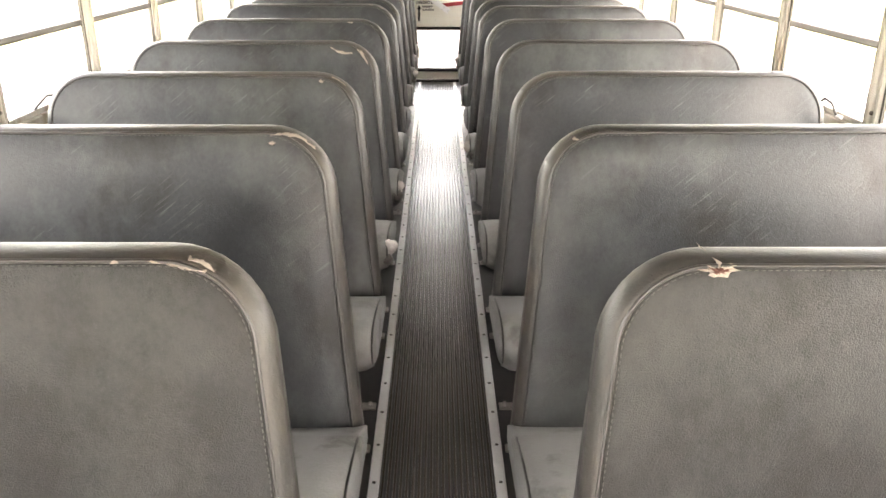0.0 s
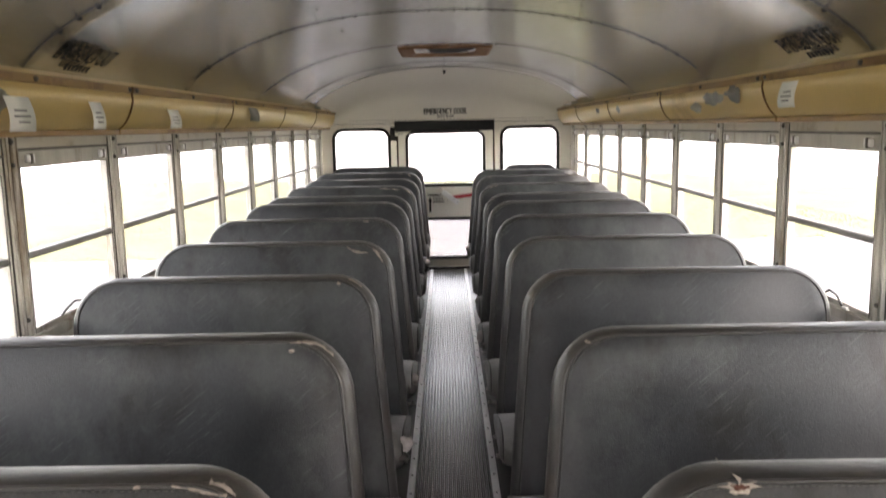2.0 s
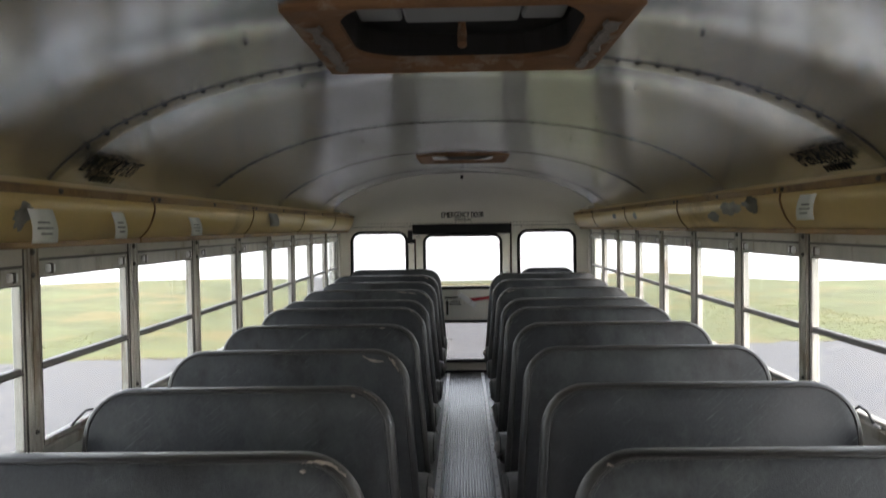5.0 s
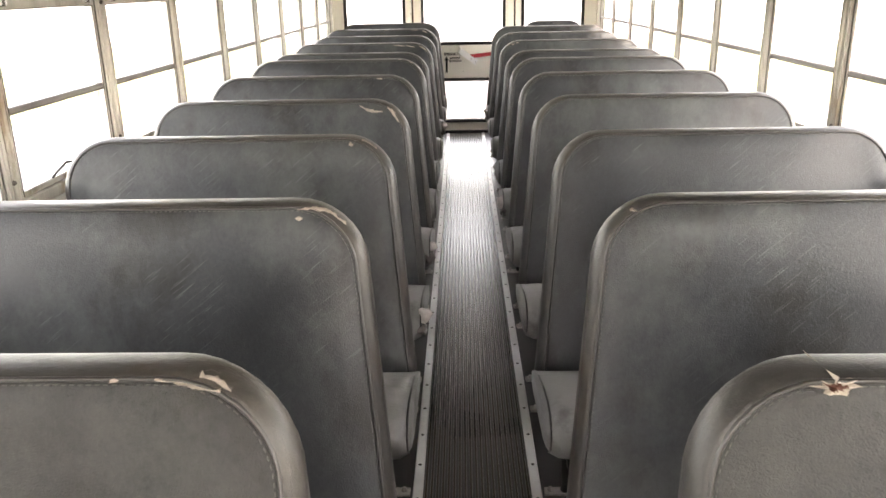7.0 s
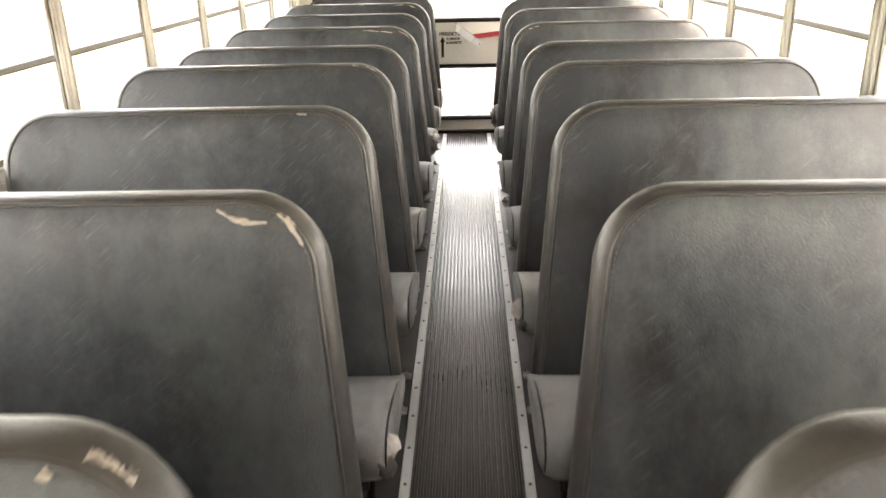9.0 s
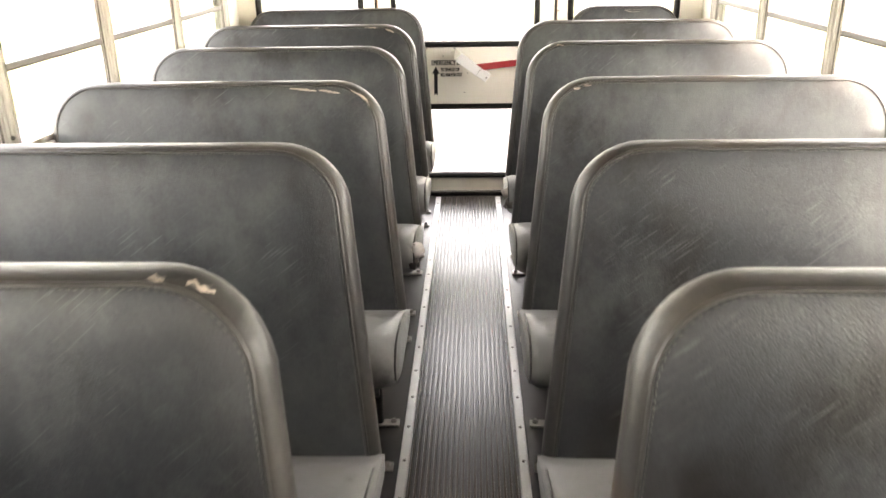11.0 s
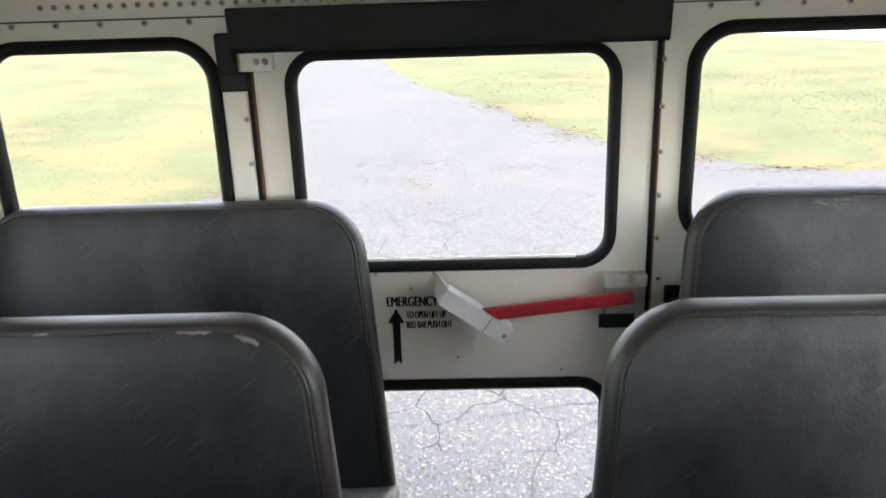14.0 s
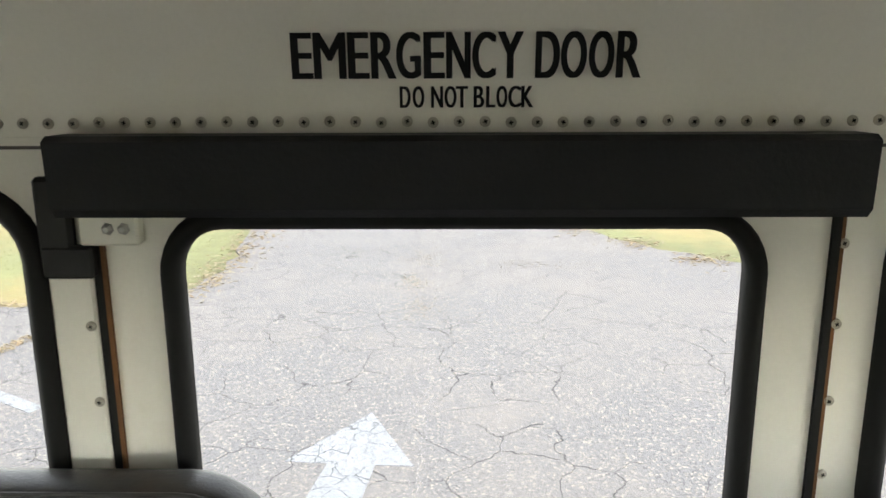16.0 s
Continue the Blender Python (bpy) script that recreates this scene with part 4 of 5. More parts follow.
box(bm, (0.507, REAR - 0.016, 0.612), (0.572, REAR + 0.001, 0.626), 0.002, 1)
box(bm, (0.507, REAR - 0.016, 0.744), (0.572, REAR + 0.001, 0.757), 0.002, 1)
box(bm, (0.507, REAR - 0.016, 0.612), (0.517, REAR + 0.001, 0.757), 0.002, 1)
box(bm, (0.517, REAR - 0.004, 0.626), (0.572, REAR + 0.001, 0.744))
box(bm, (0.520, REAR - 0.020, 0.690), (0.556, REAR + 0.001, 0.726), 0.004, 1)
catch = thing("door_catch", "black steel catch beside the emergency door", "door catch")
part("bracket", bm, STEEL_DARK, catch)
part("keeper", boxbm((0.477, REAR - 0.010, 0.735), (0.499, REAR + 0.001, 0.795), 0.003, 1), CREAM, catch, "cream painted keeper plate")
part("screw", dome(bmesh.new(), (0.488, REAR - 0.010, 0.778), (0, -1, 0), 0.005, 0.004), RIVET_DARK, catch)
for x, z in ((-0.115, 0.761), (-0.003, 0.570), (0.012, 0.672), (-0.20, 0.80), (0.26, 0.53)):
    part("screw", dome(bmesh.new(), (x, REAR + 0.004, z), (0, -1, 0), 0.003, 0.002, 6), RIVET_DARK, door)
bm = bmesh.new()
box(bm, (-0.526, REAR - 0.018, 1.262), (-0.482, REAR, 1.386), 0.005, 1)
box(bm, (-0.524, REAR - 0.020, 1.258), (-0.458, REAR - 0.002, 1.300), 0.004, 1)
hinge = part("hinge", bm, STEEL_DARK, door, "black steel hinge with a bolted cream plate")
bm = boxbm((-0.474, REAR - 0.016, 1.300), (-0.399, REAR + 0.006, 1.342), 0.003, 1)
part("plate", bm, CREAM, hinge)
bm = bmesh.new()
for x in (-0.436, -0.416):
    dome(bm, (x, REAR - 0.016, 1.322), (0, -1, 0), 0.008, 0.007, 6)
part("bolt", bm, SCREW, hinge)
# padded header over the door
bm = bmesh.new()
xa, xb = -0.479, 0.472
sec = [(REAR - 0.001, 1.438), (REAR - 0.058, 1.440), (REAR - 0.070, 1.434), (REAR - 0.072, 1.356), (REAR - 0.062, 1.345), (REAR - 0.001, 1.343)]
rings = []
for x, k in ((xa + 0.008, 0.85), (xa, 1.0), (xb, 1.0), (xb - 0.006, 0.85)):
    rings.append([(x + (0.003 if (z < 1.4 and x < 0) else (-0.003 if z < 1.4 else 0.0)), REAR - (REAR - y) * k, 1.395 + (z - 1.395) * k) for y, z in sec])
lathe_rings(bm, rings)
bmesh.ops.recalc_face_normals(bm, faces=list(bm.faces))
pad = thing("header_pad", "black vinyl padded header above the emergency door", "pad")
part("cover", bm, VINYL_PAD, pad)
for x in (-0.06, 0.05, 0.11, 0.19, 0.22, 0.29):
    part("staple", dome(bmesh.new(), (x, REAR - 0.05, 1.349), (0, 0, -1), 0.005, 0.004), SCREW, pad)
sign = thing("emergency_door_sign", "black painted emergency door lettering on cream metal", "sign")
DOOR_SPANS = ((0.000, 0.054), (0.065, 0.151), (0.164, 0.218), (0.231, 0.296), (0.304, 0.367), (0.383, 0.436), (0.448, 0.510), (0.523, 0.583), (0.595, 0.661), (0.704, 0.766), (0.777, 0.843), (0.857, 0.921), (0.936, 1.000))
BLOCK_SPANS = ((0.000, 0.073), (0.098, 0.176), (0.237, 0.318), (0.339, 0.420), (0.424, 0.506), (0.559, 0.629), (0.653, 0.714), (0.731, 0.804), (0.820, 0.906), (0.918, 1.000))
for body, x0, x1, z0, z1, sp in (("EMERGENCY DOOR", -0.197, 0.210, 1.502, 1.555, DOOR_SPANS), ("DO NOT BLOCK", -0.071, 0.086, 1.468, 1.493, BLOCK_SPANS)):
    t = text("lettering", body, x0, x1, z0, z1, 0.0, INK, sign, 0.034, sp)
    for v in t.data.vertices:
        v.co.y = cap_y(v.co.z) - 0.007 + v.co.y
bm = bmesh.new()
tube(bm, [(XC - 0.01, 8.30, cap_z(XC, 8.30) - 0.03), (XC - 0.01, 8.33, cap_z(XC, 8.33) - 0.002)], 0.012)
tagged(link("cap_fitting", bm, RIVET_DARK), "small dark fitting on the rear cap", "fitting")

# ---- seats ----
def back_outline(w, top, d, n=9, flare=0.052, r=0.135):
    """The outline of a seat back, drawn in by d: x from the aisle edge (0) to the wall (w), z up."""
    pts = []
    z0, z1 = 0.225 + d, top - (d * 0.35 if d < 0.0225 else d - 0.0146)
    rr = max(r - d * 0.7, 0.02)
    a, b = d, w - d
    for cx, cz, a0, rad in ((b - rr, z1 - rr, 0, rr), (a + rr, z1 - rr, 90, rr), (a + 0.03, z0 + 0.03, 180, 0.03), (b - 0.03, z0 + 0.03, 270, 0.03)):
        for i in range(n + 1):
            t = radians(a0 + 90 * i / n)
            pts.append((cx + rad * math.cos(t), cz + rad * math.sin(t)))
    out = []
    for x, z in pts:
        k = max(0.0, min(1.0, (0.80 - z) / 0.40))
        out.append((x - flare * k * (1 - x / w), z))
    return out


def bus_seat(width, top, name="bus_seat"):
    """A bench seat that faces the front. Local x runs from the aisle edge to the wall, y backwards."""
    th, lean = 0.066, 0.20

    def place(x, y, z):
        return (x, y + (z - top) * lean, z)
    seat = thing(name, "worn grey vinyl bus bench seat on black steel legs", "bus seat", group="bus seats")
    bm = bmesh.new()
    front = ((0.30, -th / 2 - 0.012), (0.16, -th / 2 - 0.011), (0.075, -th / 2 - 0.008), (0.030, -th / 2 - 0.002), (0.022, -th / 2 + 0.002))
    rim = ((0.0215, -th / 2 + 0.002), (0.018, -th / 2 + 0.001), (0.010, -th / 2 + 0.005), (0.003, -th / 2 + 0.014), (0.0, -0.008), (0.0, 0.010),
           (0.005, th / 2 - 0.014), (0.014, th / 2 - 0.005), (0.028, th / 2), (0.16, th / 2 + 0.006), (0.30, th / 2 + 0.007))
    lathe_rings(bm, [[place(x, y, z) for x, z in back_outline(width, top, min(d, 0.22))] for d, y in front], True, False)
    for f in bm.faces:
        f.normal_flip()
    part("backrest", bm, VINYL, seat, smooth=True)
    bm = bmesh.new()
    lathe_rings(bm, [[place(x, y, z) for x, z in back_outline(width, top, min(d, 0.22))] for d, y in rim], False, True)
    for f in bm.faces:
        f.normal_flip()
    part("edge_band", bm, VINYL_EDGE, seat, "worn vinyl edge band, lightened for skylight on the rim", smooth=True)
    bm = bmesh.new()
    tube(bm, [place(x, -th / 2 + 0.0015, z) for x, z in back_outline(width, top, 0.021)], 0.0032, 6, True)
    part("piping", bm, PIPING, seat, "stitched vinyl piping", smooth=True)
    bm = bmesh.new()
    line = [Vector(place(x, -th / 2 - 0.0015, z)) for x, z in back_outline(width, top, 0.0265)]
    for p, q in zip(line, line[1:]):
        n = max(1, int((q - p).length / 0.009))
        for i in range(n):
            a, b = p.lerp(q, (i + 0.15) / n), p.lerp(q, (i + 0.75) / n)
            side = (b - a).normalized().cross(Vector((0, 1, 0))) * 0.0007
            up = Vector((0, -0.0012, 0))
            v = [bm.verts.new(c) for c in (a - side, a + side, b + side, b - side, a + up, b + up)]
            for f in ((0, 4, 5, 3), (4, 1, 2, 5)):
                bm.faces.new([v[k] for k in f])
    part("stitching", bm, THREAD, seat, "pale thread stitching")
    # cushion: a wedge that rises to its front edge
    bm = bmesh.new()
    depth = 0.40
    yb = (0.36 - top) * lean - th / 2 + 0.01
    rings = []
    profile = ((0.0, 0.335), (-0.10, 0.375), (-0.22, 0.405), (-0.31, 0.418), (-0.36, 0.412), (-0.388, 0.392), (-depth, 0.36), (-0.393, 0.32),
               (-0.36, 0.285), (-0.30, 0.262), (-0.10, 0.250), (0.0, 0.250))

    def cushion_at(y, z, k):
        return yb + y * (0.80 + 0.20 * k), 0.318 + (z - 0.335) * k
    for x, k in ((-0.056, 0.40), (-0.053, 0.62), (-0.044, 0.82), (-0.026, 0.95), (0.01, 1.0), (width * 0.5, 1.02), (width - 0.02, 1.0), (width, 0.85)):
        rings.append([(x, *cushion_at(y, z, k)) for y, z in profile])
    lathe_rings(bm, rings)
    bmesh.ops.recalc_face_normals(bm, faces=list(bm.faces))
    part("cushion", bm, VINYL_SEAT, seat, "paler worn vinyl cushion", smooth=True)
    bm = bmesh.new()
    tube(bm, [(-0.0465, *cushion_at(y, z + 0.002, 0.80)) for y, z in profile[1:9]], 0.0028, 6)
    part("cushion_piping", bm, PIPING, seat, smooth=True)
    # steel frame and legs
    bm = bmesh.new()
    for yy in (yb - 0.33, yb - 0.04):
        tube(bm, [(0.0, yy, 0.240), (width + 0.01, yy, 0.240)], 0.013, 6)
    tube(bm, [(0.02, yb - 0.35, 0.240), (0.02, yb + 0.02, 0.240)], 0.013, 6)
    part("seat_frame", bm, STEEL_DARK, seat, smooth=True)
    for yy, ys_ in ((yb - 0.30, -0.02), (yb - 0.10, -0.01)):
        bm = bmesh.new()
        tube(bm, [(0.035, yy, 0.24), (0.030, yy + ys_ * 0.6, 0.10), (0.030, yy + ys_, 0.006)], 0.0125, 8)
        leg = part("leg", bm, STEEL_DARK, seat, smooth=True)
        bm = boxbm((-0.026, yy + ys_ - 0.017, 0.0005), (0.060, yy + ys_ + 0.017, 0.0085), 0.002, 1)
        dome(bm, (-0.010, yy + ys_, 0.0085), (0, 0, 1), 0.009, 0.012, 6)
        part("foot_plate", bm, SCREW, leg, "bolted steel foot plate")
    return seat


ROWS = (2.36, 3.03, 3.70, 4.36, 5.03, 5.69, 6.39, 7.09, 7.83, 8.435, 9.045)
TOPS = ((0.945, 0.938), (0.950, 0.951), (0.953, 0.955), (0.960, 0.963), (0.972, 0.972), (0.983, 0.976), (0.960, 0.960), (0.970, 0.973), (0.973, 0.983), (0.992, 0.999), (1.012, 1.013))    # beside each wall


def row_y(k):
    return ROWS[k - 1]


def row_top(k, s):
    return TOPS[k - 1][s > 0]


WIDTH = 0.905
SEATS = {}
base_top = 0.955
proto = bus_seat(WIDTH, base_top)


def mirrored(ob):
    """The same seat for the other side of the aisle, with its meshes mirrored."""
    made = {}
    for o in (ob, *ob.children_recursive):
        c = o.copy()
        if o.data:
            me = o.data.copy()
            for v in me.vertices:
                v.co.x = -v.co.x
            me.flip_normals()
            c.data = me
        scene.collection.objects.link(c)
        made[o] = c
        c.parent = made.get(o.parent, o.parent)
    return made[ob]


proto_left = mirrored(proto)
for k in range(1, 12):
    for s, src in ((-1, proto_left), (1, proto)):
        jit = random.Random(k * 7 + (s > 0))
        if k == 11 and s > 0:
            ob = bus_seat(0.56, base_top)
            tagged(ob, "narrow worn grey vinyl bus seat beside the emergency door")
            ob.matrix_basis = pose(XC + 0.512, row_y(k), 0)
        else:
            m = pose(XC + s * (0.209 if k < 7 else 0.221), row_y(k), 0, 0, 0, jit.uniform(-0.4, 0.4))
            if k == 1:
                src.matrix_basis = m
                ob = src
            else:
                ob = copy_thing(src, m)
        SEATS[k, s] = ob
for s in (-1, 1):
    for c in SEATS[1, s].children:
        if c.name.split(".")[0] == "backrest":
            c.data = c.data.copy()
            c.data.materials[0] = VINYL_CREASED
for (k, s), ob in SEATS.items():
    ob.scale.z = row_top(k, s) / base_top
    if k >= 7 and not (k == 11 and s > 0):
        ob.scale.x = 1.06 if k < 11 else 1.005


# ---- tears, chips and bare foam ----
def seat_face(ob):
    """A function that finds where a line from the front meets the back's face or rim, in the seat's own axes."""
    trees = []
    for c in ob.children:
        if c.name.split(".")[0] in ("backrest", "edge_band"):
            trees.append(BVHTree.FromPolygons([v.co.copy() for v in c.data.vertices], [tuple(p.vertices) for p in c.data.polygons]))

    def hit(x, z):
        best = None
        for t in trees:
            p = t.ray_cast(Vector((x, -0.6, z)), Vector((0, 1, 0)))[0]
            if p and (best is None or p.y < best):
                best = p.y
        return best
    return hit


def tear(k, s, pts, half, seed, material=None, proud=0.0035, name="torn_patch"):
    """A ragged torn strip along points (x, z) of the seat's front, standing a little proud of the vinyl, over a dark rim."""
    ob = SEATS[k, s]
    inv = ob.matrix_basis.inverted()
    hit = seat_face(ob)
    rnd = random.Random(seed)
    line = []
    for (xa, za), (xb, zb) in zip(pts, pts[1:]):
        n = max(2, int(math.hypot(xb - xa, zb - za) / 0.006))
        line += [(xa + (xb - xa) * i / n, za + (zb - za) * i / n) for i in range(n)]
    line.append(pts[-1])
    for layer, (mt, grow, lift) in enumerate(((RIVET_DARK, 1.5, 0.0008), (material or FOAM, 1.0, proud))):
        bm = bmesh.new()
        rows_ = []
        for i, (x, z) in enumerate(line):
            u = i / (len(line) - 1)
            w = half * grow * (0.25 + math.sin(math.pi * min(max(u, 0.04), 0.96)) * rnd.uniform(0.5, 1.25))
            row = []
            for off, back in ((-w, -0.002), (-w * 0.55, lift), (0.0, lift * 1.5), (w * 0.45, lift), (w, -0.002)):
                q = inv @ Vector((x + rnd.uniform(-0.0012, 0.0012), row_y(k), z + off + rnd.uniform(-0.0015, 0.0015)))
                y = hit(q.x, q.z)
                if y is None:
                    for dz in (0.004, 0.008, 0.012, 0.018):
                        y = hit(q.x, q.z - dz)
                        if y is not None:
                            q.z -= dz
                            break
                row.append(None if y is None else bm.verts.new((q.x, y - back, q.z)))
            rows_.append(row)
        for a, b in zip(rows_, rows_[1:]):
            for i in range(4):
                q = (a[i], a[i + 1], b[i + 1], b[i])
                if None not in q:
                    bm.faces.new(q)
        part(name if layer else "tear_rim", bm, mt, ob, "torn vinyl showing pale fibre" if layer else "dark torn vinyl rim")


def star_tear(k, s, cx, cz, rx, rz, seed):
    """A star-shaped hole with pale torn flaps round a rusty core."""
    ob = SEATS[k, s]
    inv = ob.matrix_basis.inverted()
    hit = seat_face(ob)
    rnd = random.Random(seed)
    for nm, mt, scale, lift, label in (("torn_flap", FOAM, 1.0, 0.004, "pale torn fibre flaps"), ("core", FOAM_RUST, 0.42, 0.0065, "rusty bare core")):
        bm = bmesh.new()
        ring = []
        n = 26
        for i in range(n):
            a = 2 * math.pi * i / n
            r = scale * rnd.choice((0.45, 0.6, 0.7, 0.8, 1.15)) * rnd.uniform(0.85, 1.1)
            q = inv @ Vector((cx + rx * r * math.cos(a), row_y(k), cz + rz * r * math.sin(a)))
            y = hit(q.x, q.z) or hit(q.x, q.z - 0.01) or -0.03
            ring.append(bm.verts.new((q.x, y - lift * (0.5 if i % 2 else 1.0), q.z)))
        q = inv @ Vector((cx, row_y(k), cz))
        c = bm.verts.new((q.x, (hit(q.x, q.z) or -0.03) - lift, q.z))
        for i in range(n):
            bm.faces.new((c, ring[i], ring[(i + 1) % n]))
        part(nm, bm, mt, ob, label)


tear(1, -1, [(-0.394, 0.937), (-0.384, 0.937)], 0.003, 1)
tear(1, -1, [(-0.345, 0.939), (-0.318, 0.935), (-0.290, 0.928), (-0.276, 0.926)], 0.0022, 2)
tear(1, -1, [(-0.300, 0.9455), (-0.283, 0.9455), (-0.266, 0.941)], 0.002, 3)
star_tear(1, 1, 0.368, 0.927, 0.027, 0.013, 5)
tear(2, -1, [(-0.327, 0.924), (-0.314, 0.924)], 0.004, 8)
tear(2, -1, [(-0.325, 0.94), (-0.304, 0.941), (-0.275, 0.938), (-0.249, 0.927), (-0.236, 0.912)], 0.004, 9)
tear(2, 1, [(0.292, 0.93), (0.303, 0.93)], 0.003, 10)
tear(3, -1, [(-0.318, 0.934), (-0.306, 0.933)], 0.005, 11)
tear(3, -1, [(-0.283, 0.947), (-0.262, 0.941), (-0.246, 0.929)], 0.004, 12)
tear(4, -1, [(-0.368, 0.943), (-0.345, 0.929), (-0.315, 0.922), (-0.290, 0.922)], 0.005, 13)
tear(4, -1, [(-0.272, 0.935), (-0.258, 0.922), (-0.245, 0.907), (-0.234, 0.885)], 0.009, 14)
tear(5, -1, [(-0.375, 0.961), (-0.352, 0.96)], 0.004, 15)
tear(6, -1, [(-0.335, 0.984), (-0.316, 0.984)], 0.004, 16)
tear(6, -1, [(-0.29, 0.976), (-0.272, 0.969), (-0.26, 0.961)], 0.004, 17)
tear(8, -1, [(-0.470, 0.956), (-0.430, 0.953), (-0.395, 0.948)], 0.003, 18)
tear(8, -1, [(-0.388, 0.951), (-0.350, 0.945), (-0.330, 0.942)], 0.0035, 19)
tear(8, -1, [(-0.300, 0.949), (-0.276, 0.937), (-0.258, 0.923), (-0.248, 0.907)], 0.004, 20)
tear(8, 1, [(0.318, 0.948), (0.336, 0.949)], 0.004, 21)
tear(8, 1, [(0.345, 0.955), (0.366, 0.958)], 0.003, 22)
tear(9, 1, [(0.345, 0.973), (0.367, 0.973)], 0.0035, 23)
tear(10, -1, [(-0.655, 0.984), (-0.630, 0.984)], 0.003, 24)
tear(10, -1, [(-0.430, 0.983), (-0.410, 0.982), (-0.375, 0.981)], 0.003, 25)
tear(10, -1, [(-0.340, 0.976), (-0.318, 0.969), (-0.303, 0.961)], 0.005, 26)
tear(11, 1, [(0.800, 0.992), (0.840, 0.988), (0.895, 0.99)], 0.007, 27, VINYL_EDGE, 0.0012, "stain")


def bare_foam(k, s, seed):
    """Lumps of bare foam and loose vinyl at the cushion's front corner by the aisle."""
    ob = SEATS[k, s]
    rnd = random.Random(seed)
    sx = 1 if s > 0 else -1
    lumps = (("bare_foam", "pale bare foam bulging from the torn corner", BARE_FOAM, -0.052, -0.494, 0.352, 0.036, 0.75),
             ("bare_foam", "pale bare foam bulging from the torn corner", BARE_FOAM, -0.030, -0.506, 0.345, 0.022, 0.8),
             ("torn_flap", "curled torn vinyl flap", VINYL_SEAT, -0.018, -0.512, 0.338, 0.030, 0.35),
             ("torn_hole", "dark ragged hole in the cushion", RIVET_DARK, -0.040, -0.508, 0.316, 0.030, 0.8),
             ("torn_flap", "curled torn vinyl flap", VINYL_SEAT, -0.058, -0.510, 0.308, 0.020, 0.4))
    for i, (name, label, m, dx, dy, dz, r, flat) in enumerate(lumps):
        bm = bmesh.new()
        bmesh.ops.create_icosphere(bm, subdivisions=2, radius=1.0)
        grow = rnd.uniform(0.8, 1.1)
        for v in bm.verts:
            k2 = grow * (1 + 0.6 * noise.noise(v.co * 1.9 + Vector((seed, i * 3, 0))))
            v.co = Vector((sx * dx + v.co.x * r * flat * k2, dy + v.co.y * r * 0.8 * k2, dz + v.co.z * r * 0.8 * k2))
        part(name, bm, m, ob, label, smooth=True)


for k, s in ((4, -1), (5, -1), (9, -1), (6, 1), (10, 1)):
    bare_foam(k, s, k * 3 + s)

# ---- wire scraps on the window sills ----
for pts, red in (([(-1.165, 3.70, 0.826), (-1.160, 3.75, 0.850), (-1.155, 3.80, 0.868), (-1.160, 3.86, 0.858), (-1.165, 3.90, 0.828)], True),
                 ([(1.180, 3.70, 0.827), (1.175, 3.73, 0.858), (1.172, 3.77, 0.866), (1.18, 3.83, 0.840), (1.185, 3.88, 0.828)], False)):
    wt_ = thing("wire_scrap", "loose black wire scrap lying on the window sill", "wire")
    part("sheath", tube(bmesh.new(), pts, 0.004, 6), BLACKWIRE, wt_, smooth=True)
    part("end", tube(bmesh.new(), [pts[0], tuple(Vector(pts[0]) + Vector((0, -0.03, 0.001)))], 0.005, 6), RED if red else ALU, wt_, "coloured wire end")

# ---- ground outside ----
bm = bmesh.new()
N = 60
R = 400.0
cs = [-R, -120, -60] + [-40 + 80 * i / N for i in range(N + 1)] + [60, 120, R]
g = {}
for i, x in enumerate(cs):
    for j, y in enumerate(cs):
        g[i, j] = bm.verts.new((x, y + 5, GROUND - 0.03 + (0.02 * noise.noise((x * 0.1, y * 0.1, 0)) if abs(x) < 50 else 0)))
for i in range(len(cs) - 1):
    for j in range(len(cs) - 1):
        bm.faces.new((g[i, j], g[i + 1, j], g[i + 1, j + 1], g[i, j + 1]))
tagged(link("ground", bm, GRASS, smooth=True), "mown yellow-green grass field", "grass", kind="structure")


def outline_sheet(name, pts, z, thick, material):
    bm = bmesh.new()
    top = [bm.verts.new((x, y, z)) for x, y in pts]
    bm.faces.new(top)
    bm.normal_update()
    if bm.faces[:][0].normal.z < 0:
        bmesh.ops.reverse_faces(bm, faces=list(bm.faces))
    ex = bmesh.ops.extrude_face_region(bm, geom=list(bm.faces))
    bmesh.ops.translate(bm, verts=[v for v in ex["geom"] if isinstance(v, bmesh.types.BMVert)], vec=(0, 0, -thick))
    bmesh.ops.recalc_face_normals(bm, faces=list(bm.faces))
    bmesh.ops.triangulate(bm, faces=list(bm.faces))
    return link(name, bm, material)


def ragged(pts, amp=0.12, step=0.35):
    """The outline with many short, uneven edges."""
    out = []
    rnd = random.Random(5)
    for (x0, y0), (x1, y1) in zip(pts, pts[1:] + pts[:1]):
        n = max(1, int(math.hypot(x1 - x0, y1 - y0) / step))
        n = min(n, 60)
        for i in range(n):
            u = i / n
            out.append((x0 + (x1 - x0) * u + rnd.uniform(-amp, amp), y0 + (y1 - y0) * u + rnd.uniform(-amp, amp)))
    return out


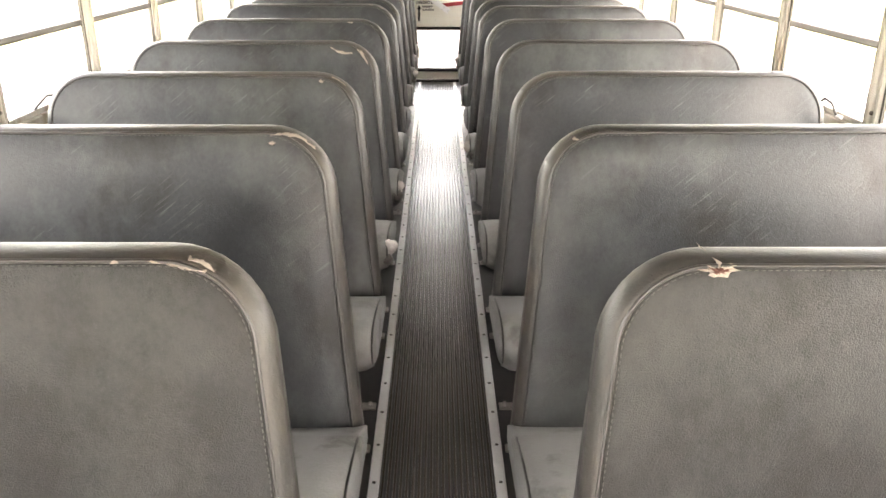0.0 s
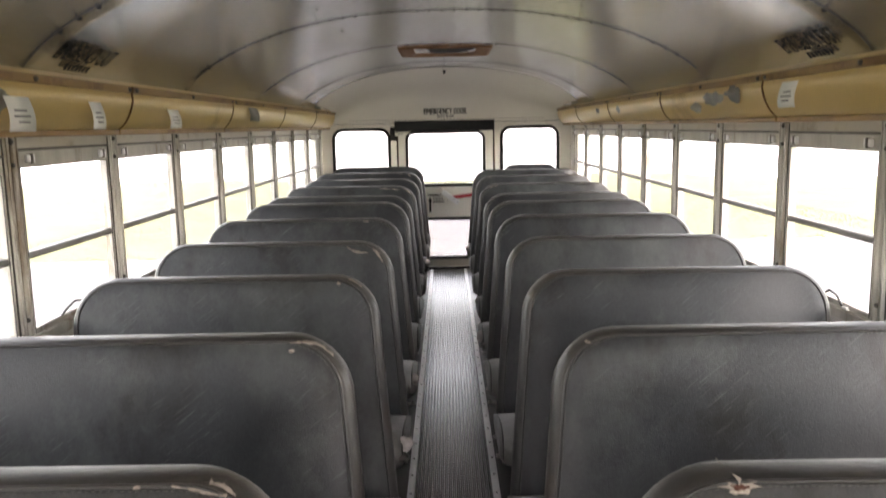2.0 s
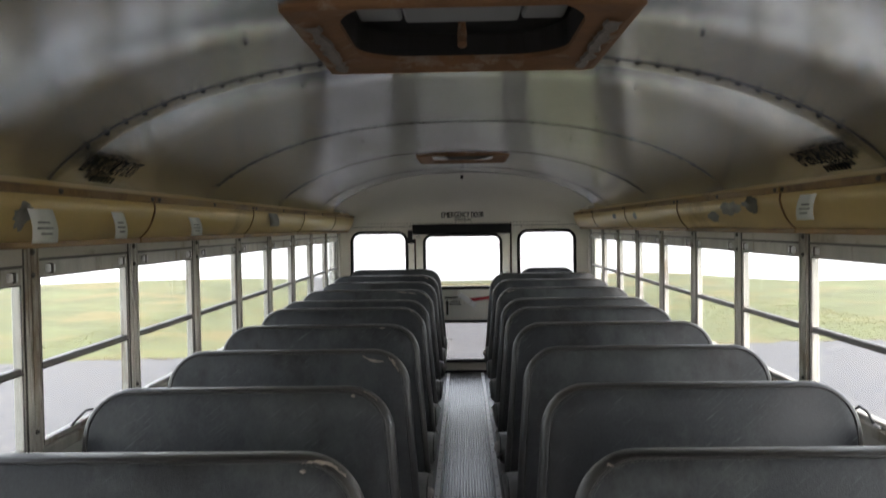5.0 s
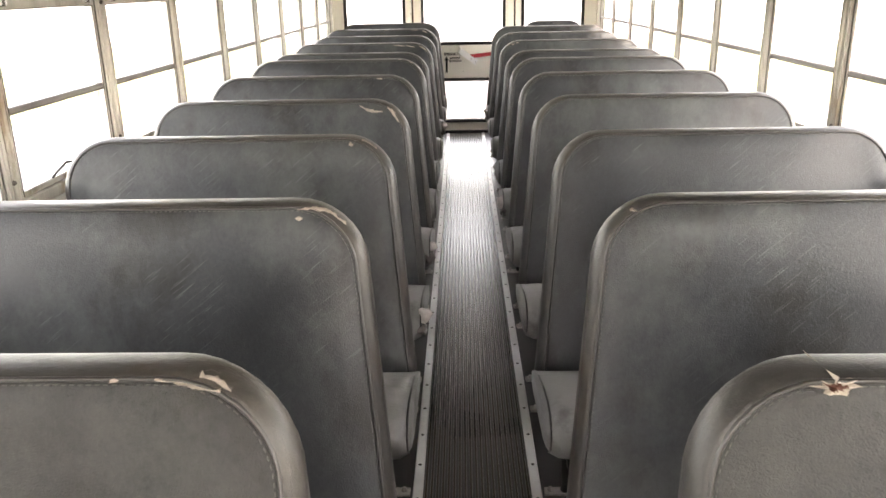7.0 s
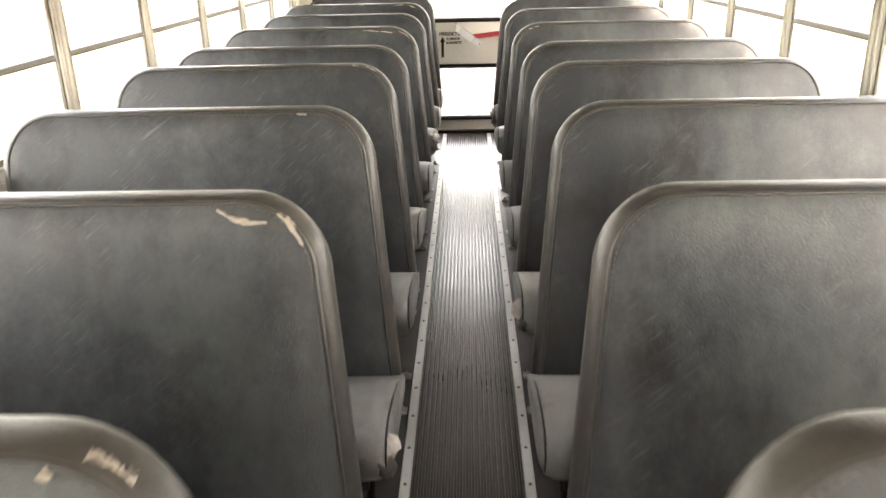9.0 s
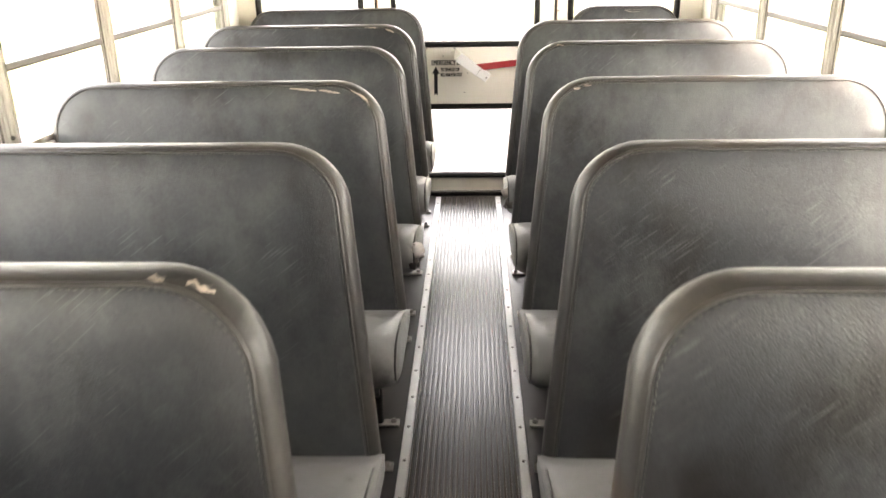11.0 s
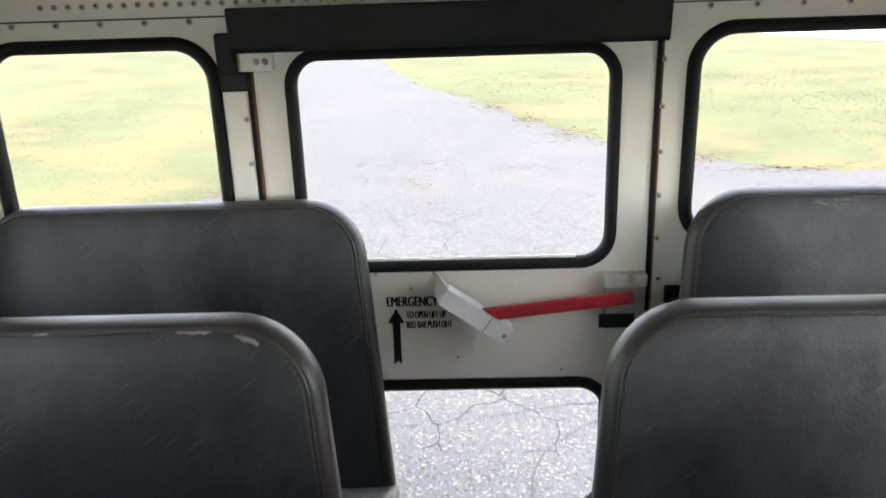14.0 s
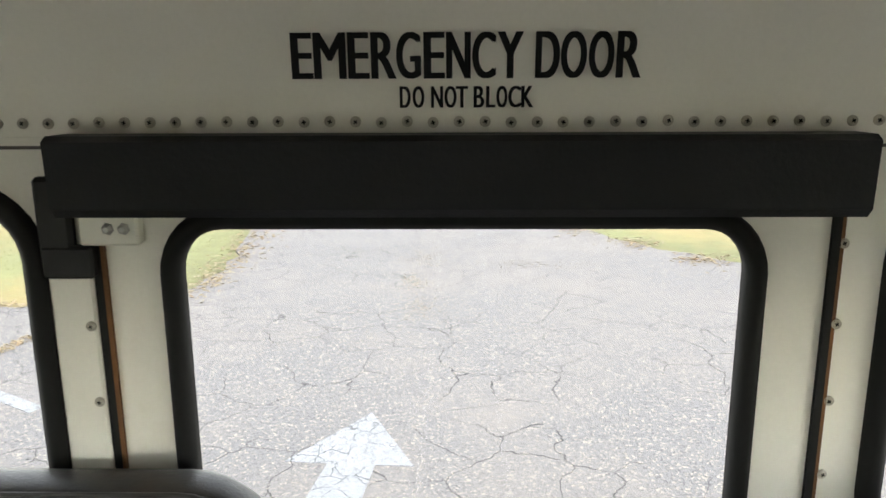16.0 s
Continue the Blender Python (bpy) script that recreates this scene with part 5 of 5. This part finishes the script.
LOT = [(-8.5, -30), (-8.5, 15.5), (-6.6, 15.95), (-4.5, 15.95), (-3.4, 15.9), (-2.9, 16.6), (-2.86, 18.4), (-3.05, 19.3), (-3.9, 22.6), (-7.5, 40),
       (-4.5, 40), (-0.9, 26), (0.55, 23.0), (1.6, 20.1), (2.4, 18.8), (3.15, 17.9), (3.9, 17.3), (4.8, 17.05), (8.2, 17.5), (8.8, -30)]
tagged(outline_sheet("road", ragged(LOT), GROUND, 0.05, ASPHALT), "weathered grey asphalt lot with cracks", "road", kind="structure")
z = GROUND + 0.004
tagged(outline_sheet("road_arrow", [(-0.626, 13.41), (-1.106, 12.695), (-0.83, 12.675), (-1.02, 11.4), (-0.64, 11.4), (-0.53, 12.655), (-0.284, 12.642)], z, 0.003, PAINTMARK),
       "worn white arrow painted on the asphalt", "road marking")
tagged(outline_sheet("parking_line", [(-3.05, 13.49), (-4.15, 14.14), (-4.20, 14.03), (-3.10, 13.38)], z, 0.003, PAINTMARK), "worn white line painted on the asphalt", "road marking")
# far ground, its pale colour painting in the glare of the washed-out distance
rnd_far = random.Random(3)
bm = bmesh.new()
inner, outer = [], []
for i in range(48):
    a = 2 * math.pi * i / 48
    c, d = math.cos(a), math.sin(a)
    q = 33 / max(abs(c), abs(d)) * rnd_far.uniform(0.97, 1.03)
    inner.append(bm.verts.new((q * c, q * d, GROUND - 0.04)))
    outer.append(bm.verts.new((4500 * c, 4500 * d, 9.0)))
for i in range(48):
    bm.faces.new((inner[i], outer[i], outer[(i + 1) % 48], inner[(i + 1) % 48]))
tagged(link("far_ground", bm, FARPALE), "far ground coloured pale for the washed-out bright distance", "ground", kind="structure")


def in_lot(x, y):
    c = False
    for (xa, ya), (xb, yb) in zip(LOT, LOT[1:] + LOT[:1]):
        if (ya > y) != (yb > y) and x < (xb - xa) * (y - ya) / (yb - ya) + xa:
            c = not c
    return c


# short grass blades on the verge behind the bus
rnd = random.Random(21)
verts, faces = [], []
while len(faces) < 42000:
    x = rnd.uniform(-9, 10)
    y = 15.2 + 14 * rnd.random() ** 1.4
    if in_lot(x, y):
        continue
    if noise.noise((x * 0.9, y * 0.9, 3)) < -0.25 and rnd.random() < 0.6:
        continue
    h = rnd.uniform(0.008, 0.028)
    for b in range(3):
        a = rnd.uniform(0, 2 * math.pi)
        dx, dy = math.cos(a) * 0.008, math.sin(a) * 0.008
        lx, ly = rnd.uniform(-0.04, 0.04), rnd.uniform(-0.04, 0.04)
        bx, by = x + rnd.uniform(-0.04, 0.04), y + rnd.uniform(-0.04, 0.04)
        n = len(verts)
        verts += [(bx - dx, by - dy, GROUND - 0.04), (bx + dx, by + dy, GROUND - 0.04), (bx + lx, by + ly, GROUND - 0.03 + h)]
        faces.append((n, n + 1, n + 2))
me = bpy.data.meshes.new("grass_blades")
me.from_pydata(verts, [], faces)
me.materials.append(BLADES)
tagged(new("grass_blades", me), "short yellow-green grass with dry patches", "grass", kind="stuff")


def litter(name, spots, count, label, seed, material, size=1.0):
    """Small fallen leaves and straw scattered about spots (x, y, radius across, radius along)."""
    rnd = random.Random(seed)
    verts, faces = [], []
    for x, y, rx, ry in spots:
        for _ in range(count):
            cx, cy = x + rx * rnd.gauss(0, 0.6), y + ry * rnd.gauss(0, 0.6)
            w, l_, t = size * rnd.uniform(0.006, 0.018), size * rnd.uniform(0.02, 0.05), rnd.uniform(0, math.pi)
            ux, uy = math.cos(t) * l_, math.sin(t) * l_
            vx, vy = -math.sin(t) * w, math.cos(t) * w
            z0 = GROUND + 0.006
            n = len(verts)
            verts += [(cx - ux, cy - uy, z0), (cx + vx, cy + vy, z0 + rnd.uniform(0.002, 0.012)), (cx + ux, cy + uy, z0), (cx - vx, cy - vy, z0 + rnd.uniform(0.002, 0.012))]
            faces.append((n, n + 1, n + 2, n + 3))
    me = bpy.data.meshes.new(name)
    me.from_pydata(verts, [], faces)
    me.materials.append(material)
    tagged(new(name, me), label, "leaves", kind="stuff")


litter("fallen_leaves", [(-2.88, 16.9, 0.2, 0.5), (-2.85, 17.9, 0.25, 0.7), (-2.98, 19.1, 0.35, 0.7), (-3.4, 21.0, 0.4, 0.9), (-3.3, 15.95, 0.3, 0.2), (-4.5, 15.98, 0.9, 0.14),
                         (-6.3, 15.95, 0.9, 0.2), (0.65, 22.7, 0.3, 0.7), (1.2, 21.1, 0.3, 0.6), (1.75, 19.8, 0.3, 0.4), (2.4, 18.8, 0.3, 0.3), (3.1, 17.9, 0.4, 0.25),
                         (4.2, 17.2, 0.8, 0.18), (7.0, 17.4, 1.5, 0.2)], 170,
       "tan fallen leaves and straw along the edge of the asphalt", 31, LEAFLITTER)
litter("straw_patches", [(-0.45, 17.9, 0.28, 0.45), (-0.50, 16.9, 0.18, 0.3), (0.9, 17.6, 0.6, 0.2), (-0.4, 15.9, 0.2, 0.4), (4.4, 15.3, 0.5, 0.3)], 240,
       "thin tan straw scattered on the road", 32, STRAW, 0.32)
litter("crack_weeds", [(-4.08 + 0.037 * i, 14.37 + 0.14 * i, 0.06, 0.10) for i in range(10)] + [(-4.35, 13.9, 0.1, 0.25)], 45,
       "dry weeds growing along a crack in the asphalt", 33, LEAFLITTER, 0.7)
bm = bmesh.new()
rnd = random.Random(11)
for c in range(12):
    x, y = rnd.uniform(-6, 6), rnd.uniform(9.5, 19)
    a = rnd.choice((0.0, math.pi)) + rnd.uniform(-0.5, 0.5) + (math.pi / 2 if rnd.random() < 0.25 else 0)
    pts = []
    for i in range(rnd.randint(14, 40)):
        pts.append((x, y))
        a += rnd.uniform(-0.28, 0.28)
        x += 0.11 * math.cos(a)
        y += 0.11 * math.sin(a)
    for i in range(len(pts) - 1):
        (x0, y0), (x1, y1) = pts[i], pts[i + 1]
        d = Vector((x1 - x0, y1 - y0)).normalized() * rnd.uniform(0.002, 0.0045)
        q = [(x0 - d.y, y0 + d.x), (x0 + d.y, y0 - d.x), (x1 + d.y, y1 - d.x), (x1 - d.y, y1 + d.x)]
        bm.faces.new([bm.verts.new((u, v, GROUND + 0.007)) for u, v in q])
tagged(link("road_cracks", bm, CRACK), "dark cracks across the asphalt", "cracks", kind="stuff")
